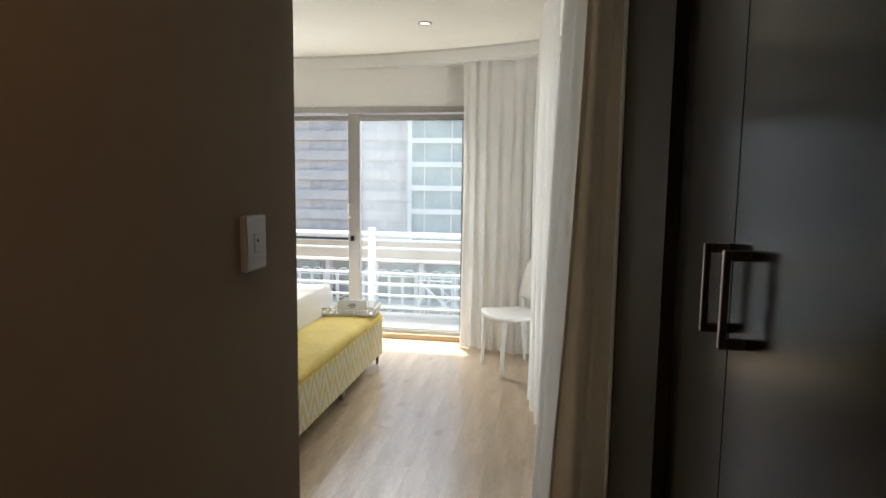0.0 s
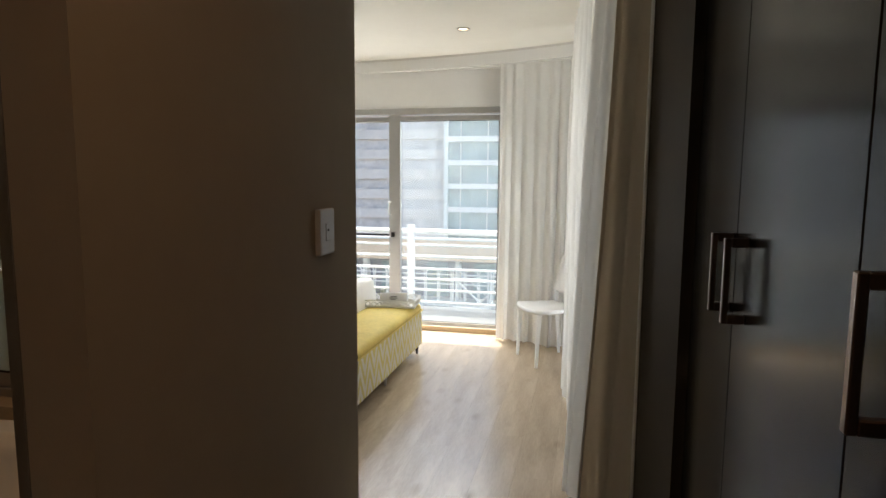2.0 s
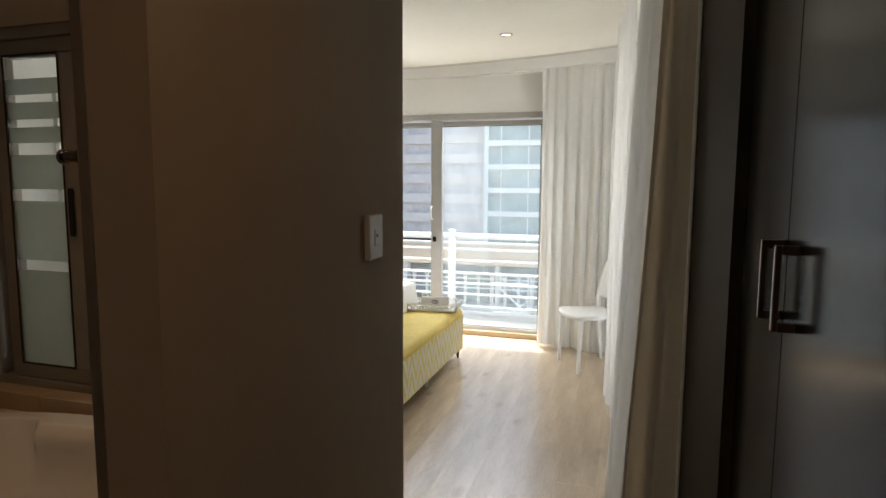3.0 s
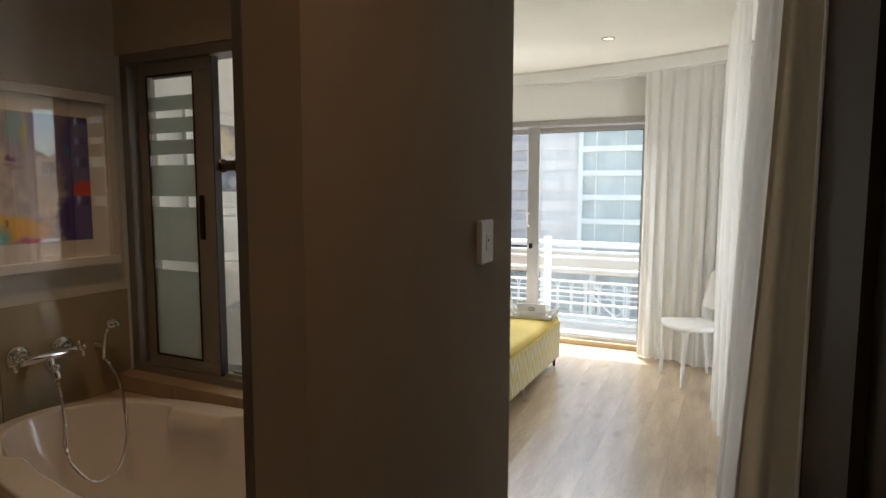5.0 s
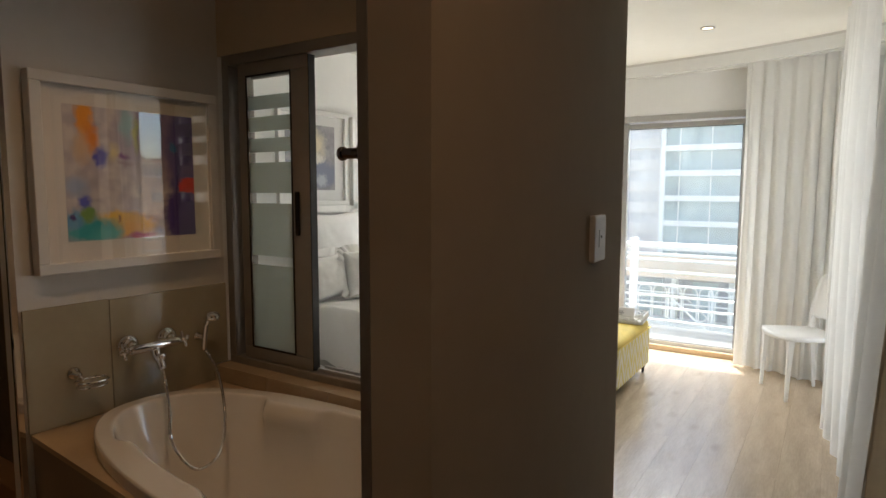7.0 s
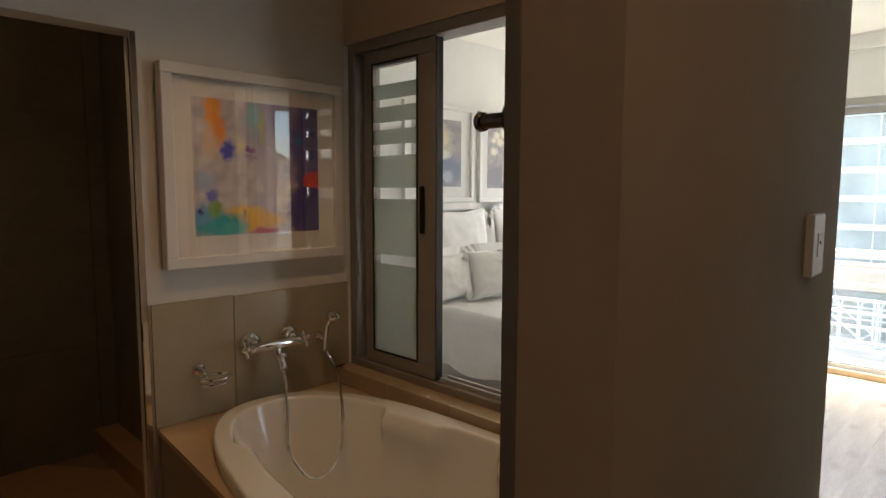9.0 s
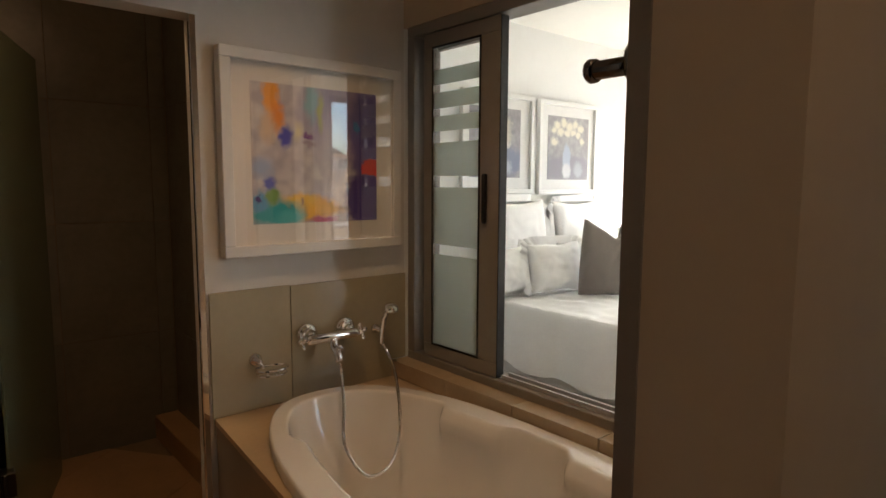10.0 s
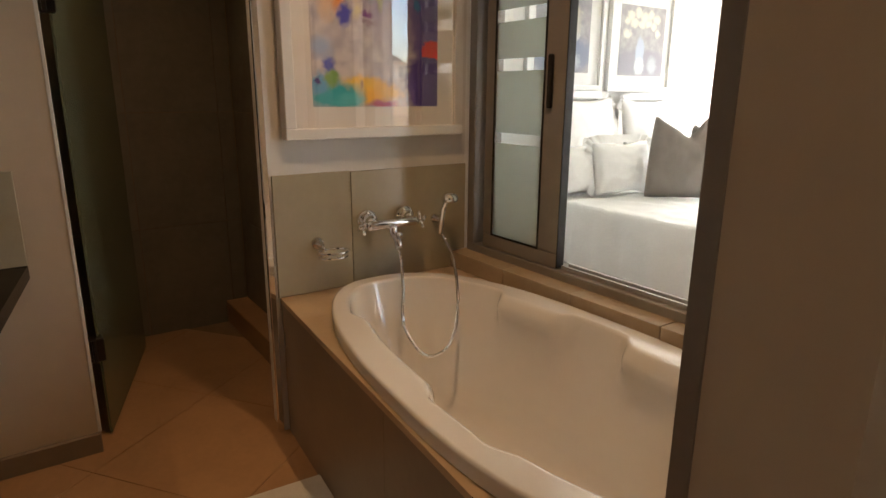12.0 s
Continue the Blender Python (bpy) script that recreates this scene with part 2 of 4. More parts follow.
sheer = cloth("sheer", (0.84, 0.83, 0.80), 0.26)
# beige cloth, its tone kept down for the unlit side of the bunched curtain
unlit_drape = cloth("unlit_drape", (0.50, 0.42, 0.31), 0.05)
linen = material("linen", (0.92, 0.905, 0.88), 0.9, 0, 0.02, 5, 0.16, 35)
grey_linen = material("grey_linen", (0.26, 0.222, 0.197), 0.9, 0, 0.04, 8, 0.4, 420)
bed_base_cloth = material("bed_base_cloth", (0.62, 0.60, 0.57), 0.9, 0, 0.05, 10, 0.2, 500)
yellow_velvet = material("yellow_velvet", (0.76, 0.60, 0.16), 0.75, 0, 0.13, 4, 0.2, 260)
white_plastic = material("white_plastic", (0.84, 0.84, 0.83), 0.40, 0, 0.02, 6)
white_paper = material("white_paper", (0.76, 0.75, 0.73), 0.8, 0, 0.03, 9)
ink = material("ink", (0.12, 0.12, 0.13), 0.8)
leaf_mat = material("leaf", (0.30, 0.34, 0.22), 0.7, 0, 0.2, 30)
petal_mat = material("petal", (0.70, 0.68, 0.62), 0.8, 0, 0.1, 30)
clear_glass = glass("clear_glass", (0.98, 1.0, 0.99))
film_glass = glass("film_glass", (0.95, 0.99, 0.985))


def add_film(m, amount, color):
    """A thin uneven pale film mixed into a pane, streaked by noise."""
    n, l = m.node_tree.nodes, m.node_tree.links
    tc, mp, nz, mr, tr, mix = n.new("ShaderNodeTexCoord"), n.new("ShaderNodeMapping"), n.new("ShaderNodeTexNoise"), n.new("ShaderNodeMapRange"), n.new("ShaderNodeBsdfTranslucent"), n.new("ShaderNodeMixShader")
    mp.inputs["Scale"].default_value = (3.0, 3.0, 0.7)
    nz.inputs["Scale"].default_value, nz.inputs["Detail"].default_value = 3.0, 5
    l.new(tc.outputs["Object"], mp.inputs[0])
    l.new(mp.outputs[0], nz.inputs[0])
    mr.inputs["From Min"].default_value, mr.inputs["From Max"].default_value = 0.3, 0.7
    mr.inputs["To Min"].default_value, mr.inputs["To Max"].default_value = amount * 0.7, amount * 1.3
    l.new(nz.outputs[0], mr.inputs["Value"])
    tr.inputs[0].default_value = (*color, 1)
    l.new(mr.outputs[0], mix.inputs[0])
    l.new(n["Principled BSDF"].outputs[0], mix.inputs[1])
    l.new(tr.outputs[0], mix.inputs[2])
    l.new(mix.outputs[0], n["Material Output"].inputs[0])


add_film(film_glass, 0.065, (0.86, 0.93, 0.93))
picture_glass = glass("picture_glass", (1, 1, 1))
picture_glass.node_tree.nodes["Principled BSDF"].inputs["IOR"].default_value = 1.75
frosted = glass("frosted", (0.66, 0.75, 0.71), 0.55, 0.6)
green_glass = glass("green_glass", (0.42, 0.50, 0.36), 0.25, 0.75)
white_rail = material("white_rail", (0.80, 0.80, 0.79), 0.45, 0, 0.03, 8)
rubber_mat = material("bath_mat_cloth", (0.75, 0.72, 0.67), 0.95, 0, 0.06, 14, 0.8, 200)
concrete = material("concrete", (0.30, 0.29, 0.27), 0.85, 0, 0.10, 0.6, 0.1, 5)
tower_grey = material("tower_grey", (0.78, 0.675, 0.60), 0.7, 0, 0.10, 0.2)
tower_glass = material("tower_glass", (0.33, 0.40, 0.385), 0.3, 0, 0.3, 0.25)
block_glass = material("block_glass", (0.68, 0.60, 0.56), 0.4, 0, 0.2, 0.3)
tower_white = material("tower_white", (0.82, 0.79, 0.72), 0.7, 0, 0.06, 0.4)
beige_render = material("beige_render", (0.76, 0.56, 0.38), 0.85, 0, 0.08, 0.5)
roof_tile = material("roof_tile", (0.35, 0.24, 0.19), 0.8, 0, 0.12, 1.5)
tree_leaf = material("tree_leaf", (0.05, 0.08, 0.03), 0.8, 0, 0.35, 1.2)
balcony_tile = material("balcony_tile", (0.17, 0.165, 0.155), 0.7, 0, 0.12, 2.0, 0.1, 30)
street_wall = material("street_wall", (0.34, 0.33, 0.33), 0.8, 0, 0.15, 0.8)
shower_tile = material("shower_tile", (0.21, 0.19, 0.155), 0.22, 0, 0.14, 3.0, 0.04, 40, (1, 1, 1), 0.12)
bark = material("bark", (0.12, 0.09, 0.07), 0.9, 0, 0.2, 6)
lamp_glow = bpy.data.materials.new("lamp_glow")
lamp_glow.use_nodes = True
lamp_glow.node_tree.nodes["Principled BSDF"].inputs["Emission Color"].default_value = (1.0, 0.72, 0.42, 1)
lamp_glow.node_tree.nodes["Principled BSDF"].inputs["Emission Strength"].default_value = 2.5


def chevron_cloth():
    """Pale cloth with yellow zigzag stripes, woven at the bench's own size."""
    m = material("chevron_cloth", (0.74, 0.71, 0.62), 0.9, 0, 0.05, 20, 0.3, 500)
    n, l = m.node_tree.nodes, m.node_tree.links
    tc, sep = n.new("ShaderNodeTexCoord"), n.new("ShaderNodeSeparateXYZ")
    l.new(tc.outputs["Object"], sep.inputs[0])
    k, ad, sc, fr, gt = [n.new("ShaderNodeMath") for _ in range(5)]
    mx = n.new("ShaderNodeMix")
    pp = n.new("ShaderNodeMath")
    pp.operation = "PINGPONG"
    pp.inputs[1].default_value = 0.085
    l.new(sep.outputs[1], pp.inputs[0])
    k.operation, k.inputs[1].default_value = "MULTIPLY", 2.1
    l.new(pp.outputs[0], k.inputs[0])
    ad.operation = "ADD"
    l.new(k.outputs[0], ad.inputs[0])
    l.new(sep.outputs[2], ad.inputs[1])
    sc.operation, sc.inputs[1].default_value = "MULTIPLY", 7.5
    l.new(ad.outputs[0], sc.inputs[0])
    fr.operation = "FRACT"
    l.new(sc.outputs[0], fr.inputs[0])
    gt.operation, gt.inputs[1].default_value = "GREATER_THAN", 0.52
    l.new(fr.outputs[0], gt.inputs[0])
    mx.data_type = "RGBA"
    p = n["Principled BSDF"]
    src = p.inputs["Base Color"].links[0].from_socket
    l.new(gt.outputs[0], mx.inputs[0])
    l.new(src, mx.inputs[6])
    mx.inputs[7].default_value = (0.70, 0.60, 0.22, 1)
    l.new(mx.outputs[2], p.inputs["Base Color"])
    return m


chevron = chevron_cloth()

# ---- the shell: heights and lines of the plan ----
H = 2.58            # ceiling
XB = -3.80          # bed-head wall
YW = 5.88           # window wall, room side
XT = -2.775         # tap wall, bath side
YI = 2.04           # wall between bath and bedroom, bath side


def wall(name, bm, mat, label):
    return tagged(part(name, bm, mat), label, "wall", kind="structure")


wall("wall_switch", prism([(-0.785, 0.850), (-0.825, 1.80), (-1.01, 2.16), (-1.10, 2.16), (-1.10, 2.04), (-0.985, 2.04), (-0.916, 0.866)], 0, H), passage_paint, "taupe painted wall pier with a light switch")
wall("wall_bath_low", box(XT, -1.10, YI, 2.16, 0, 0.622), wall_paint, "low wall under the inner sliding window")
wall("wall_bath_high", box(XT, -1.10, YI, 2.16, 2.06, H), passage_paint, "painted wall over the inner sliding window")
wall("wall_bath_bedroom", box(XB, XT, YI, 2.16, 0, H), bedroom_paint, "plain wall between bedroom and shower")
wall("wall_tap", box(XT - 0.11, XT, 1.17, YI, 0, H), wall_paint, "off-white painted wall above the bath tiles")
wall("wall_shower_header", box(XT - 0.11, XT, 0.56, 1.17, 1.965, H), wall_paint, "painted header over the shower opening")
wall("wall_vanity", box(-3.14, -3.03, -1.6, 0.56, 0, H), passage_paint, "taupe painted wall beside the shower opening")
wall("wall_vanity_return", box(-3.03, XT - 0.11, 0.45, 0.56, 1.965, H), wall_paint, "painted return over the shower opening")
wall("wall_shower_back", box(-4.25, -4.12, 0.3, YI, 0, H), grout, "dark tiled back wall of the shower")
wall("wall_shower_side", box(-4.12, XT - 0.11, 1.46, 1.56, 0, H), grout, "dark tiled side wall of the shower")
wall("wall_shower_near", box(-4.12, -3.14, 0.35, 0.46, 0, H), grout, "dark tiled wall behind the shower screen")
wall("wall_bath_south", box(-3.14, -0.8, -1.7, -1.6, 0, H), wall_paint, "plain bathroom wall behind the walker")
wall("wall_passage_left", box(-0.90, -0.79, -1.6, -0.45, 0, H), passage_paint, "taupe passage wall beside the bathroom doorway")
wall("wall_passage_header", box(-0.89, -0.79, -0.45, 0.84, 2.08, H), passage_paint, "wall over the bathroom doorway")
wall("wall_passage_end", box(-0.8, 0.75, -1.7, -1.6, 0, H), passage_paint, "plain end wall of the passage")
wall("wall_nib", prism([(0.085, 2.36), (0.012, 2.90), (0.24, 2.90), (0.24, 2.36)], 0, H), nib_dark, "near-black wall nib beside the wardrobe")
wall("wall_bed_head", box(XB - 0.12, XB, 2.16, YW, 0, H), bedroom_paint, "white bed-head wall with two framed prints")
wall("wall_window_high", box(XB, 0.24, YW, YW + 0.2, 2.128, H), bedroom_paint, "white wall over the sliding balcony door")
wall("wall_window_right", box(-0.962, 0.24, YW, YW + 0.2, 0, 2.128), bedroom_paint, "white wall behind the corner curtain")
wall("wall_window_left", box(XB, -3.5, YW, YW + 0.2, 0, 2.128), bedroom_paint, "white wall beside the balcony door")
wall("wall_side_high", box(0.12, 0.24, 3.30, YW, 2.2, H), bedroom_paint, "white wall over the side window")
wall("wall_side_low", box(0.12, 0.24, 3.30, YW, 0, 0.12), bedroom_paint, "low kerb under the side window")
wall("wall_side_start", box(0.12, 0.24, 2.90, 3.30, 0, H), bedroom_paint, "white wall between the nib and the side window")
wall("wall_side_end", box(0.12, 0.24, 4.95, YW, 0.12, 2.2), bedroom_paint, "white wall beside the side window")
tagged(part("ceiling", box(-4.25, 0.85, -1.7, YW + 0.2, H, H + 0.12), ceiling_paint), "white plastered ceiling with a recessed downlight", "ceiling", kind="structure")
floor = tagged(part("floor", box(-4.25, 0.85, -1.7, YW + 0.2, -0.15, -0.012), joint_dark), "oak laminate plank floor", "floor", kind="structure")
bath_floor = tagged(part("floor_bath", box(-4.12, -0.90, -1.6, 2.04, -0.012, 0.0), grout), "bathroom floor of beige tiles laid diagonally", "floor", kind="structure")

# bulkhead that carries the curtain track, curving round the corner
run = spline([(-3.8, 5.878, 0), (-2.9, 5.876, 0), (-2.2, 5.862, 0), (-1.62, 5.79, 0), (-1.11, 5.685, 0), (-0.70, 5.56, 0), (-0.33, 5.415, 0), (0.11, 5.23, 0)], 60)
poly = [(p.x, p.y) for p in run] + [(0.12, YW), (-3.8, YW)]
tagged(part("bulkhead", prism(poly, 2.468, H - 0.018), bedroom_paint), "white curved curtain bulkhead under the ceiling", "bulkhead", kind="structure")
tagged(part("bulkhead_trim", prism([(p.x - 0.004, p.y - 0.008) for p in run] + [(0.12, YW), (-3.8, YW)], H - 0.018, H), wall_paint), "shadow-gap trim on the curtain bulkhead", "trim", kind="structure")
# skirting of the bathroom wall and metal corner strips
tagged(part("baseboard", box(-3.03, -3.012, -1.6, 0.565, 0, 0.085, 0.004), panel_tile), "brown tile skirting along the bathroom wall", "baseboard", kind="structure")
tagged(part("trim_pier", prism([(-0.9175, 0.8635), (-0.898, 0.8615), (-0.898, 0.868), (-0.9175, 0.869)], 0, H), bronze_alu), "dark metal strip on the pier's edge", "trim", kind="structure")
tagged(part("trim_shower", box(XT - 0.012, XT + 0.006, 1.148, 1.172, 0.0, 1.965, 0.003), chrome), "chrome strip at the edge of the tap wall", "trim", kind="structure")
tagged(part("trim_corner", box(-3.036, -3.024, 0.556, 0.568, 0.085, H, 0.002), white_gloss), "white bead on the corner beside the shower opening", "trim", kind="structure")
tagged(part("trim_nib", box(0.000, 0.013, 2.888, 2.906, 0, H, 0.002), white_gloss), "white edge strip on the wall nib", "trim", kind="structure")

# ---- balcony door, inner window, side window ----
def frame_bars(x0, x1, z0, z1, w, y0, y1, bm=None):
    """Four bars round an opening in a wall that runs along x."""
    bm = bm or bmesh.new()
    add_box(bm, x0, x1, y0, y1, z1 - w, z1, 0.003)
    add_box(bm, x0, x1, y0, y1, z0, z0 + w, 0.003)
    add_box(bm, x0, x0 + w, y0, y1, z0 + w, z1 - w, 0.003)
    add_box(bm, x1 - w, x1, y0, y1, z0 + w, z1 - w, 0.003)
    return bm


door = tagged(new("door_1"), "aluminium sliding balcony door with clear panes", "sliding door", kind="structure")
part("frame", frame_bars(-3.5, -0.962, -0.012, 2.128, 0.055, 5.865, 6.0), aluminium, door)
part("threshold", box(-3.5, -0.962, 5.845, 5.865, 0.0, 0.048, 0.004), deck_tile, door, "beige tiled threshold")
for x0, x1, y in ((-2.09, -0.99, 5.905), (-3.45, -2.00, 5.95)):
    sash = part("sash", frame_bars(x0, x1, 0.033, 2.06, 0.05 if x0 < -3 else 0.045, y, y + 0.035), aluminium, door)
    pane = part("pane", box(x0 + 0.045, x1 - 0.045, y + 0.014, y + 0.020, 0.078, 2.015), film_glass if x0 > -3 else clear_glass, sash)
    pane.visible_shadow = False
    part("gasket", frame_bars(x0 + 0.043, x1 - 0.043, 0.076, 2.017, 0.008, y + 0.006, y + 0.012), black_metal, sash)
part("mullion", box(-2.10, -1.985, 5.885, 5.905, 0.043, 2.07, 0.004), aluminium, door)
part("door_handle", tube(spline([(-2.085, 5.885, 1.24), (-2.085, 5.845, 1.23), (-2.085, 5.845, 1.13), (-2.085, 5.885, 1.12)], 14), 0.008), white_gloss, door, "white pull handle")
part("latch", box(-2.075, -2.04, 5.865, 5.885, 0.90, 0.95, 0.004), black_metal, door, "black latch block")
part("security_bar", tube([(-2.64, 5.935, 0.915), (-2.35, 5.935, 0.915), (-2.09, 5.935, 0.915)], 0.011, 8), black_metal, door, "black horizontal locking bar")

win = tagged(new("window_1"), "bronze aluminium sliding window between bath and bedroom", "window", kind="structure")
part("frame", frame_bars(-2.755, -1.10, 0.622, 2.06, 0.045, 2.045, 2.15), bronze_alu, win)
part("track", add_box(box(-2.2, -1.145, 2.07, 2.078, 0.667, 0.684), -2.2, -1.145, 2.11, 2.118, 0.667, 0.684), aluminium, win)
for x0, x1, y in ((-2.655, -2.213, 2.055), (-2.70, -2.31, 2.105)):
    sash = part("sash", frame_bars(x0, x1, 0.669, 2.013, 0.056, y, y + 0.035, None), bronze_alu, win)
    if y < 2.1:
        add = part("stile", box(x1 - 0.107, x1 - 0.05, y + 0.002, y + 0.033, 0.727, 1.955, 0.003), bronze_alu, sash)
        # thin black strip added to keep the sash's end face dark
        part("end_strip", box(x1, x1 + 0.004, y - 0.001, y + 0.036, 0.672, 2.01), black_metal, sash, "dark strip over the sash's end face")
        part("lock", box(x1 - 0.085, x1 - 0.06, y - 0.012, y + 0.002, 1.257, 1.445, 0.005), black_metal, sash, "black recessed pull")
        pane = part("pane", box(x0 + 0.056, x1 - 0.107, y + 0.014, y + 0.020, 0.727, 1.955), clear_glass, sash)
        pane.visible_shadow = False
        for z0, z1 in ((0.727, 1.113), (1.155, 1.392), (1.438, 1.573), (1.619, 1.680), (1.711, 1.775), (1.806, 1.866)):
            part("frosted_band", box(x0 + 0.056, x1 - 0.107, y + 0.009, y + 0.013, z0, z1), frosted, sash)
        part("gasket", frame_bars(x0 + 0.051, x1 - 0.102, 0.722, 1.960, 0.010, y - 0.002, y + 0.004), black_metal, sash)

side = tagged(new("window_2"), "aluminium side window behind the curtains", "window", kind="structure")
bm = bmesh.new()
for a, b, c, d in ((3.30, 4.95, 0.12, 0.17), (3.30, 4.95, 2.15, 2.2), (3.30, 3.34, 0.17, 2.15), (4.91, 4.95, 0.17, 2.15), (4.10, 4.16, 0.17, 2.15)):
    add_box(bm, 0.14, 0.20, a, b, c, d, 0.003)
part("frame", bm, aluminium, side)
pane = part("pane", box(0.165, 0.171, 3.34, 4.91, 0.17, 2.15), clear_glass, side)
pane.visible_shadow = False

# ---- passage ----
wardrobe = thing("wardrobe", 0.4, 0.9, 0, "tall dark charcoal satin wardrobe with bronze handles", "wardrobe")


def in_thing(ob, parent):
    """Keep the mesh where it is in the world, under a thing that stands elsewhere."""
    ob.parent = parent
    ob.matrix_parent_inverse = parent.matrix_world.inverted()
    return ob


in_thing(part("body", box(0.143, 0.72, -1.1, 2.355, 0.0, H - 0.002), wardrobe_dark), wardrobe)
edges = (2.352, 1.79, 1.14, 0.51, -0.10, -0.73, -1.09)
for i, (b, a) in enumerate(zip(edges, edges[1:])):
    leaf = in_thing(part("door", box(0.118, 0.139, a + 0.002, b - 0.002, 0.08, H - 0.03, 0.002), wardrobe_dark), wardrobe)
    y = (a + 0.036) if i == 0 else (b - 0.105) if i == 1 else (b - 0.112) if i == 2 else (a + 0.06)
    bm = bmesh.new()
    z = 1.178 if i == 2 else 1.154
    add_box(bm, 0.070, 0.083, y - 0.008, y + 0.008, z, z + 0.188, 0.002)
    add_box(bm, 0.083, 0.118, y - 0.008, y + 0.008, z, z + 0.020, 0.002)
    add_box(bm, 0.083, 0.118, y - 0.008, y + 0.008, z + 0.168, z + 0.188, 0.002)
    h = part("handle", bm, handle_bronze, None, "bronze bar handle")
    in_thing(h, wardrobe)
    h.parent = leaf
    h.matrix_parent_inverse = Matrix()

switch = thing("light_switch", -0.8155, 1.566, 1.342, "white plastic rocker light switch on the taupe wall", "light switch", rz=2.4)
part("plate", box(-0.002, 0.013, -0.044, 0.044, -0.053, 0.053, 0.004, 2), white_plastic, switch)
part("rocker", box(0.012, 0.0145, -0.013, 0.013, -0.020, 0.020, 0.001), white_plastic, switch)
part("button", lathe([(0.0, 0), (0.0028, 0), (0.0028, 0.001), (0.0, 0.0012)], 12, "x", (0.0145, 0, 0.004)), black_metal, switch)

hook = thing("robe_hook", -0.9185, 0.884, 1.503, "dark chrome robe hook with a flanged round end", "hook")
part("rosette", lathe([(0.0, 0.002), (0.019, 0.001), (0.019, -0.004), (0.012, -0.007), (0.0, -0.007)], 20, "x"), dark_chrome, hook, smooth=True)
part("stem", lathe([(0.0078, 0.0), (0.0078, -0.041), (0.0082, -0.043)], 20, "x"), dark_chrome, hook, smooth=True)
part("end_cap", lathe([(0.0, -0.0488), (0.0055, -0.0496), (0.0090, -0.0496), (0.0104, -0.0475), (0.0098, -0.042), (0.0, -0.041)], 20, "x"), dark_chrome, hook, smooth=True)

# ---- bedroom ----
light = thing("downlight", -1.165, 4.842, H, "small recessed round downlight in the white ceiling", "downlight")
part("ring", lathe([(0.034, -0.001), (0.036, -0.006), (0.048, -0.006), (0.050, 0.0)], 24), aluminium, light, smooth=True)
part("bulb", lathe([(0.0, -0.004), (0.033, -0.003), (0.033, 0.0)], 20), lamp_glow, light)


def curtain(name, line, z0, z1, folds, depth, mat, label, seed, flare=(0.0, 0.0)):
    """A hung curtain: pleats along a line, pinched at the top, with an uneven hem; flare draws the two ends of the hem aside."""
    rnd = random.Random(seed)
    n, rows = folds * 14, 26
    pts = spline([(x, y, 0) for x, y in line], n)
    ph = [rnd.uniform(-0.5, 0.5) for _ in range(folds + 2)]
    amp = [rnd.uniform(0.6, 1.25) for _ in range(folds + 2)]
    rings = []
    for j in range(rows + 1):
        v = j / rows
        z = z1 + (z0 - z1) * v
        open_ = 0.35 + 0.65 * min(1, v * 3) if v < 0.34 else 1.0
        row = []
        for i, p in enumerate(pts):
            d = (pts[min(i + 1, n - 1)] - pts[max(i - 1, 0)]).normalized()
            nrm = Vector((-d.y, d.x, 0))
            u = i / (n - 1) * folds
            k = int(u)
            f = u - k
            a = amp[k] * (1 - f) + amp[k + 1] * f
            q = ph[k] * (1 - f) + ph[k + 1] * f
            w = math.sin(2 * math.pi * (u + 0.18 * q * v)) + 0.35 * math.sin(4 * math.pi * u + 2.0 * q + 1.5 * v)
            drift = 0.02 * math.sin(u * 1.3 + v * 2.0 + seed)
            o = nrm * (depth * a * w * open_ + drift * v) + d * (0.012 * math.sin(2 * math.pi * u + 3 * v))
            row.append((p.x + o.x + v * (flare[0] + (flare[1] - flare[0]) * i / (n - 1)), p.y + o.y, z + (0.006 * math.sin(u * 2.2) if j == rows else 0)))
        rings.append(row)
    ob = tagged(new(name), label, "curtain")
    part("panel", loft(rings, closed=False, cap=False), mat, ob, smooth=True)
    head = [[(x, y, z1 + 0.03) for x, y, _ in rings[0]], rings[0]]
    part("heading_tape", loft(head, closed=False, cap=False), mat, ob, smooth=True)
    return ob


curtain("curtain", [(-1.00, 5.68), (-0.80, 5.64), (-0.55, 5.565), (-0.36, 5.50), (-0.16, 5.43)], 0.012, 2.438, 9, 0.022, sheer, "white sheer pleated curtain hanging to the floor in the corner", 3)
curtain("curtain", [(-0.345, 4.88), (-0.32, 4.55), (-0.285, 4.1), (-0.235, 3.46)], 0.012, 2.547, 7, 0.028, sheer, "white sheer pleated curtain beside the white chair", 5)
# one bunched curtain: white cloth paints its lit edge, beige the unlit rest
curtain("curtain", [(-0.195, 3.10), (-0.200, 3.04), (-0.165, 2.99), (-0.115, 3.00)], 0.012, 2.547, 2, 0.014, sheer, "white lit edge of the curtain bunched beside the wall nib", 12, (-0.10, -0.10))
curtain("curtain", [(-0.122, 2.985), (-0.075, 2.960), (-0.025, 2.965), (0.035, 3.04)], 0.012, 2.547, 2, 0.020, unlit_drape, "beige unlit part of the curtain bunched beside the wall nib", 8, (-0.10, 0.0))
track = tagged(new("curtain_track"), "white curtain track under the curved bulkhead", "curtain track")
part("rail", tube([(p.x + 0.01, p.y + 0.05, 2.462) for p in run[10:-3]], 0.008, 6), white_gloss, track)

chair = thing("chair", -0.668, 5.093, 0, "white moulded plastic chair with a curved back", "chair", rz=28.2)
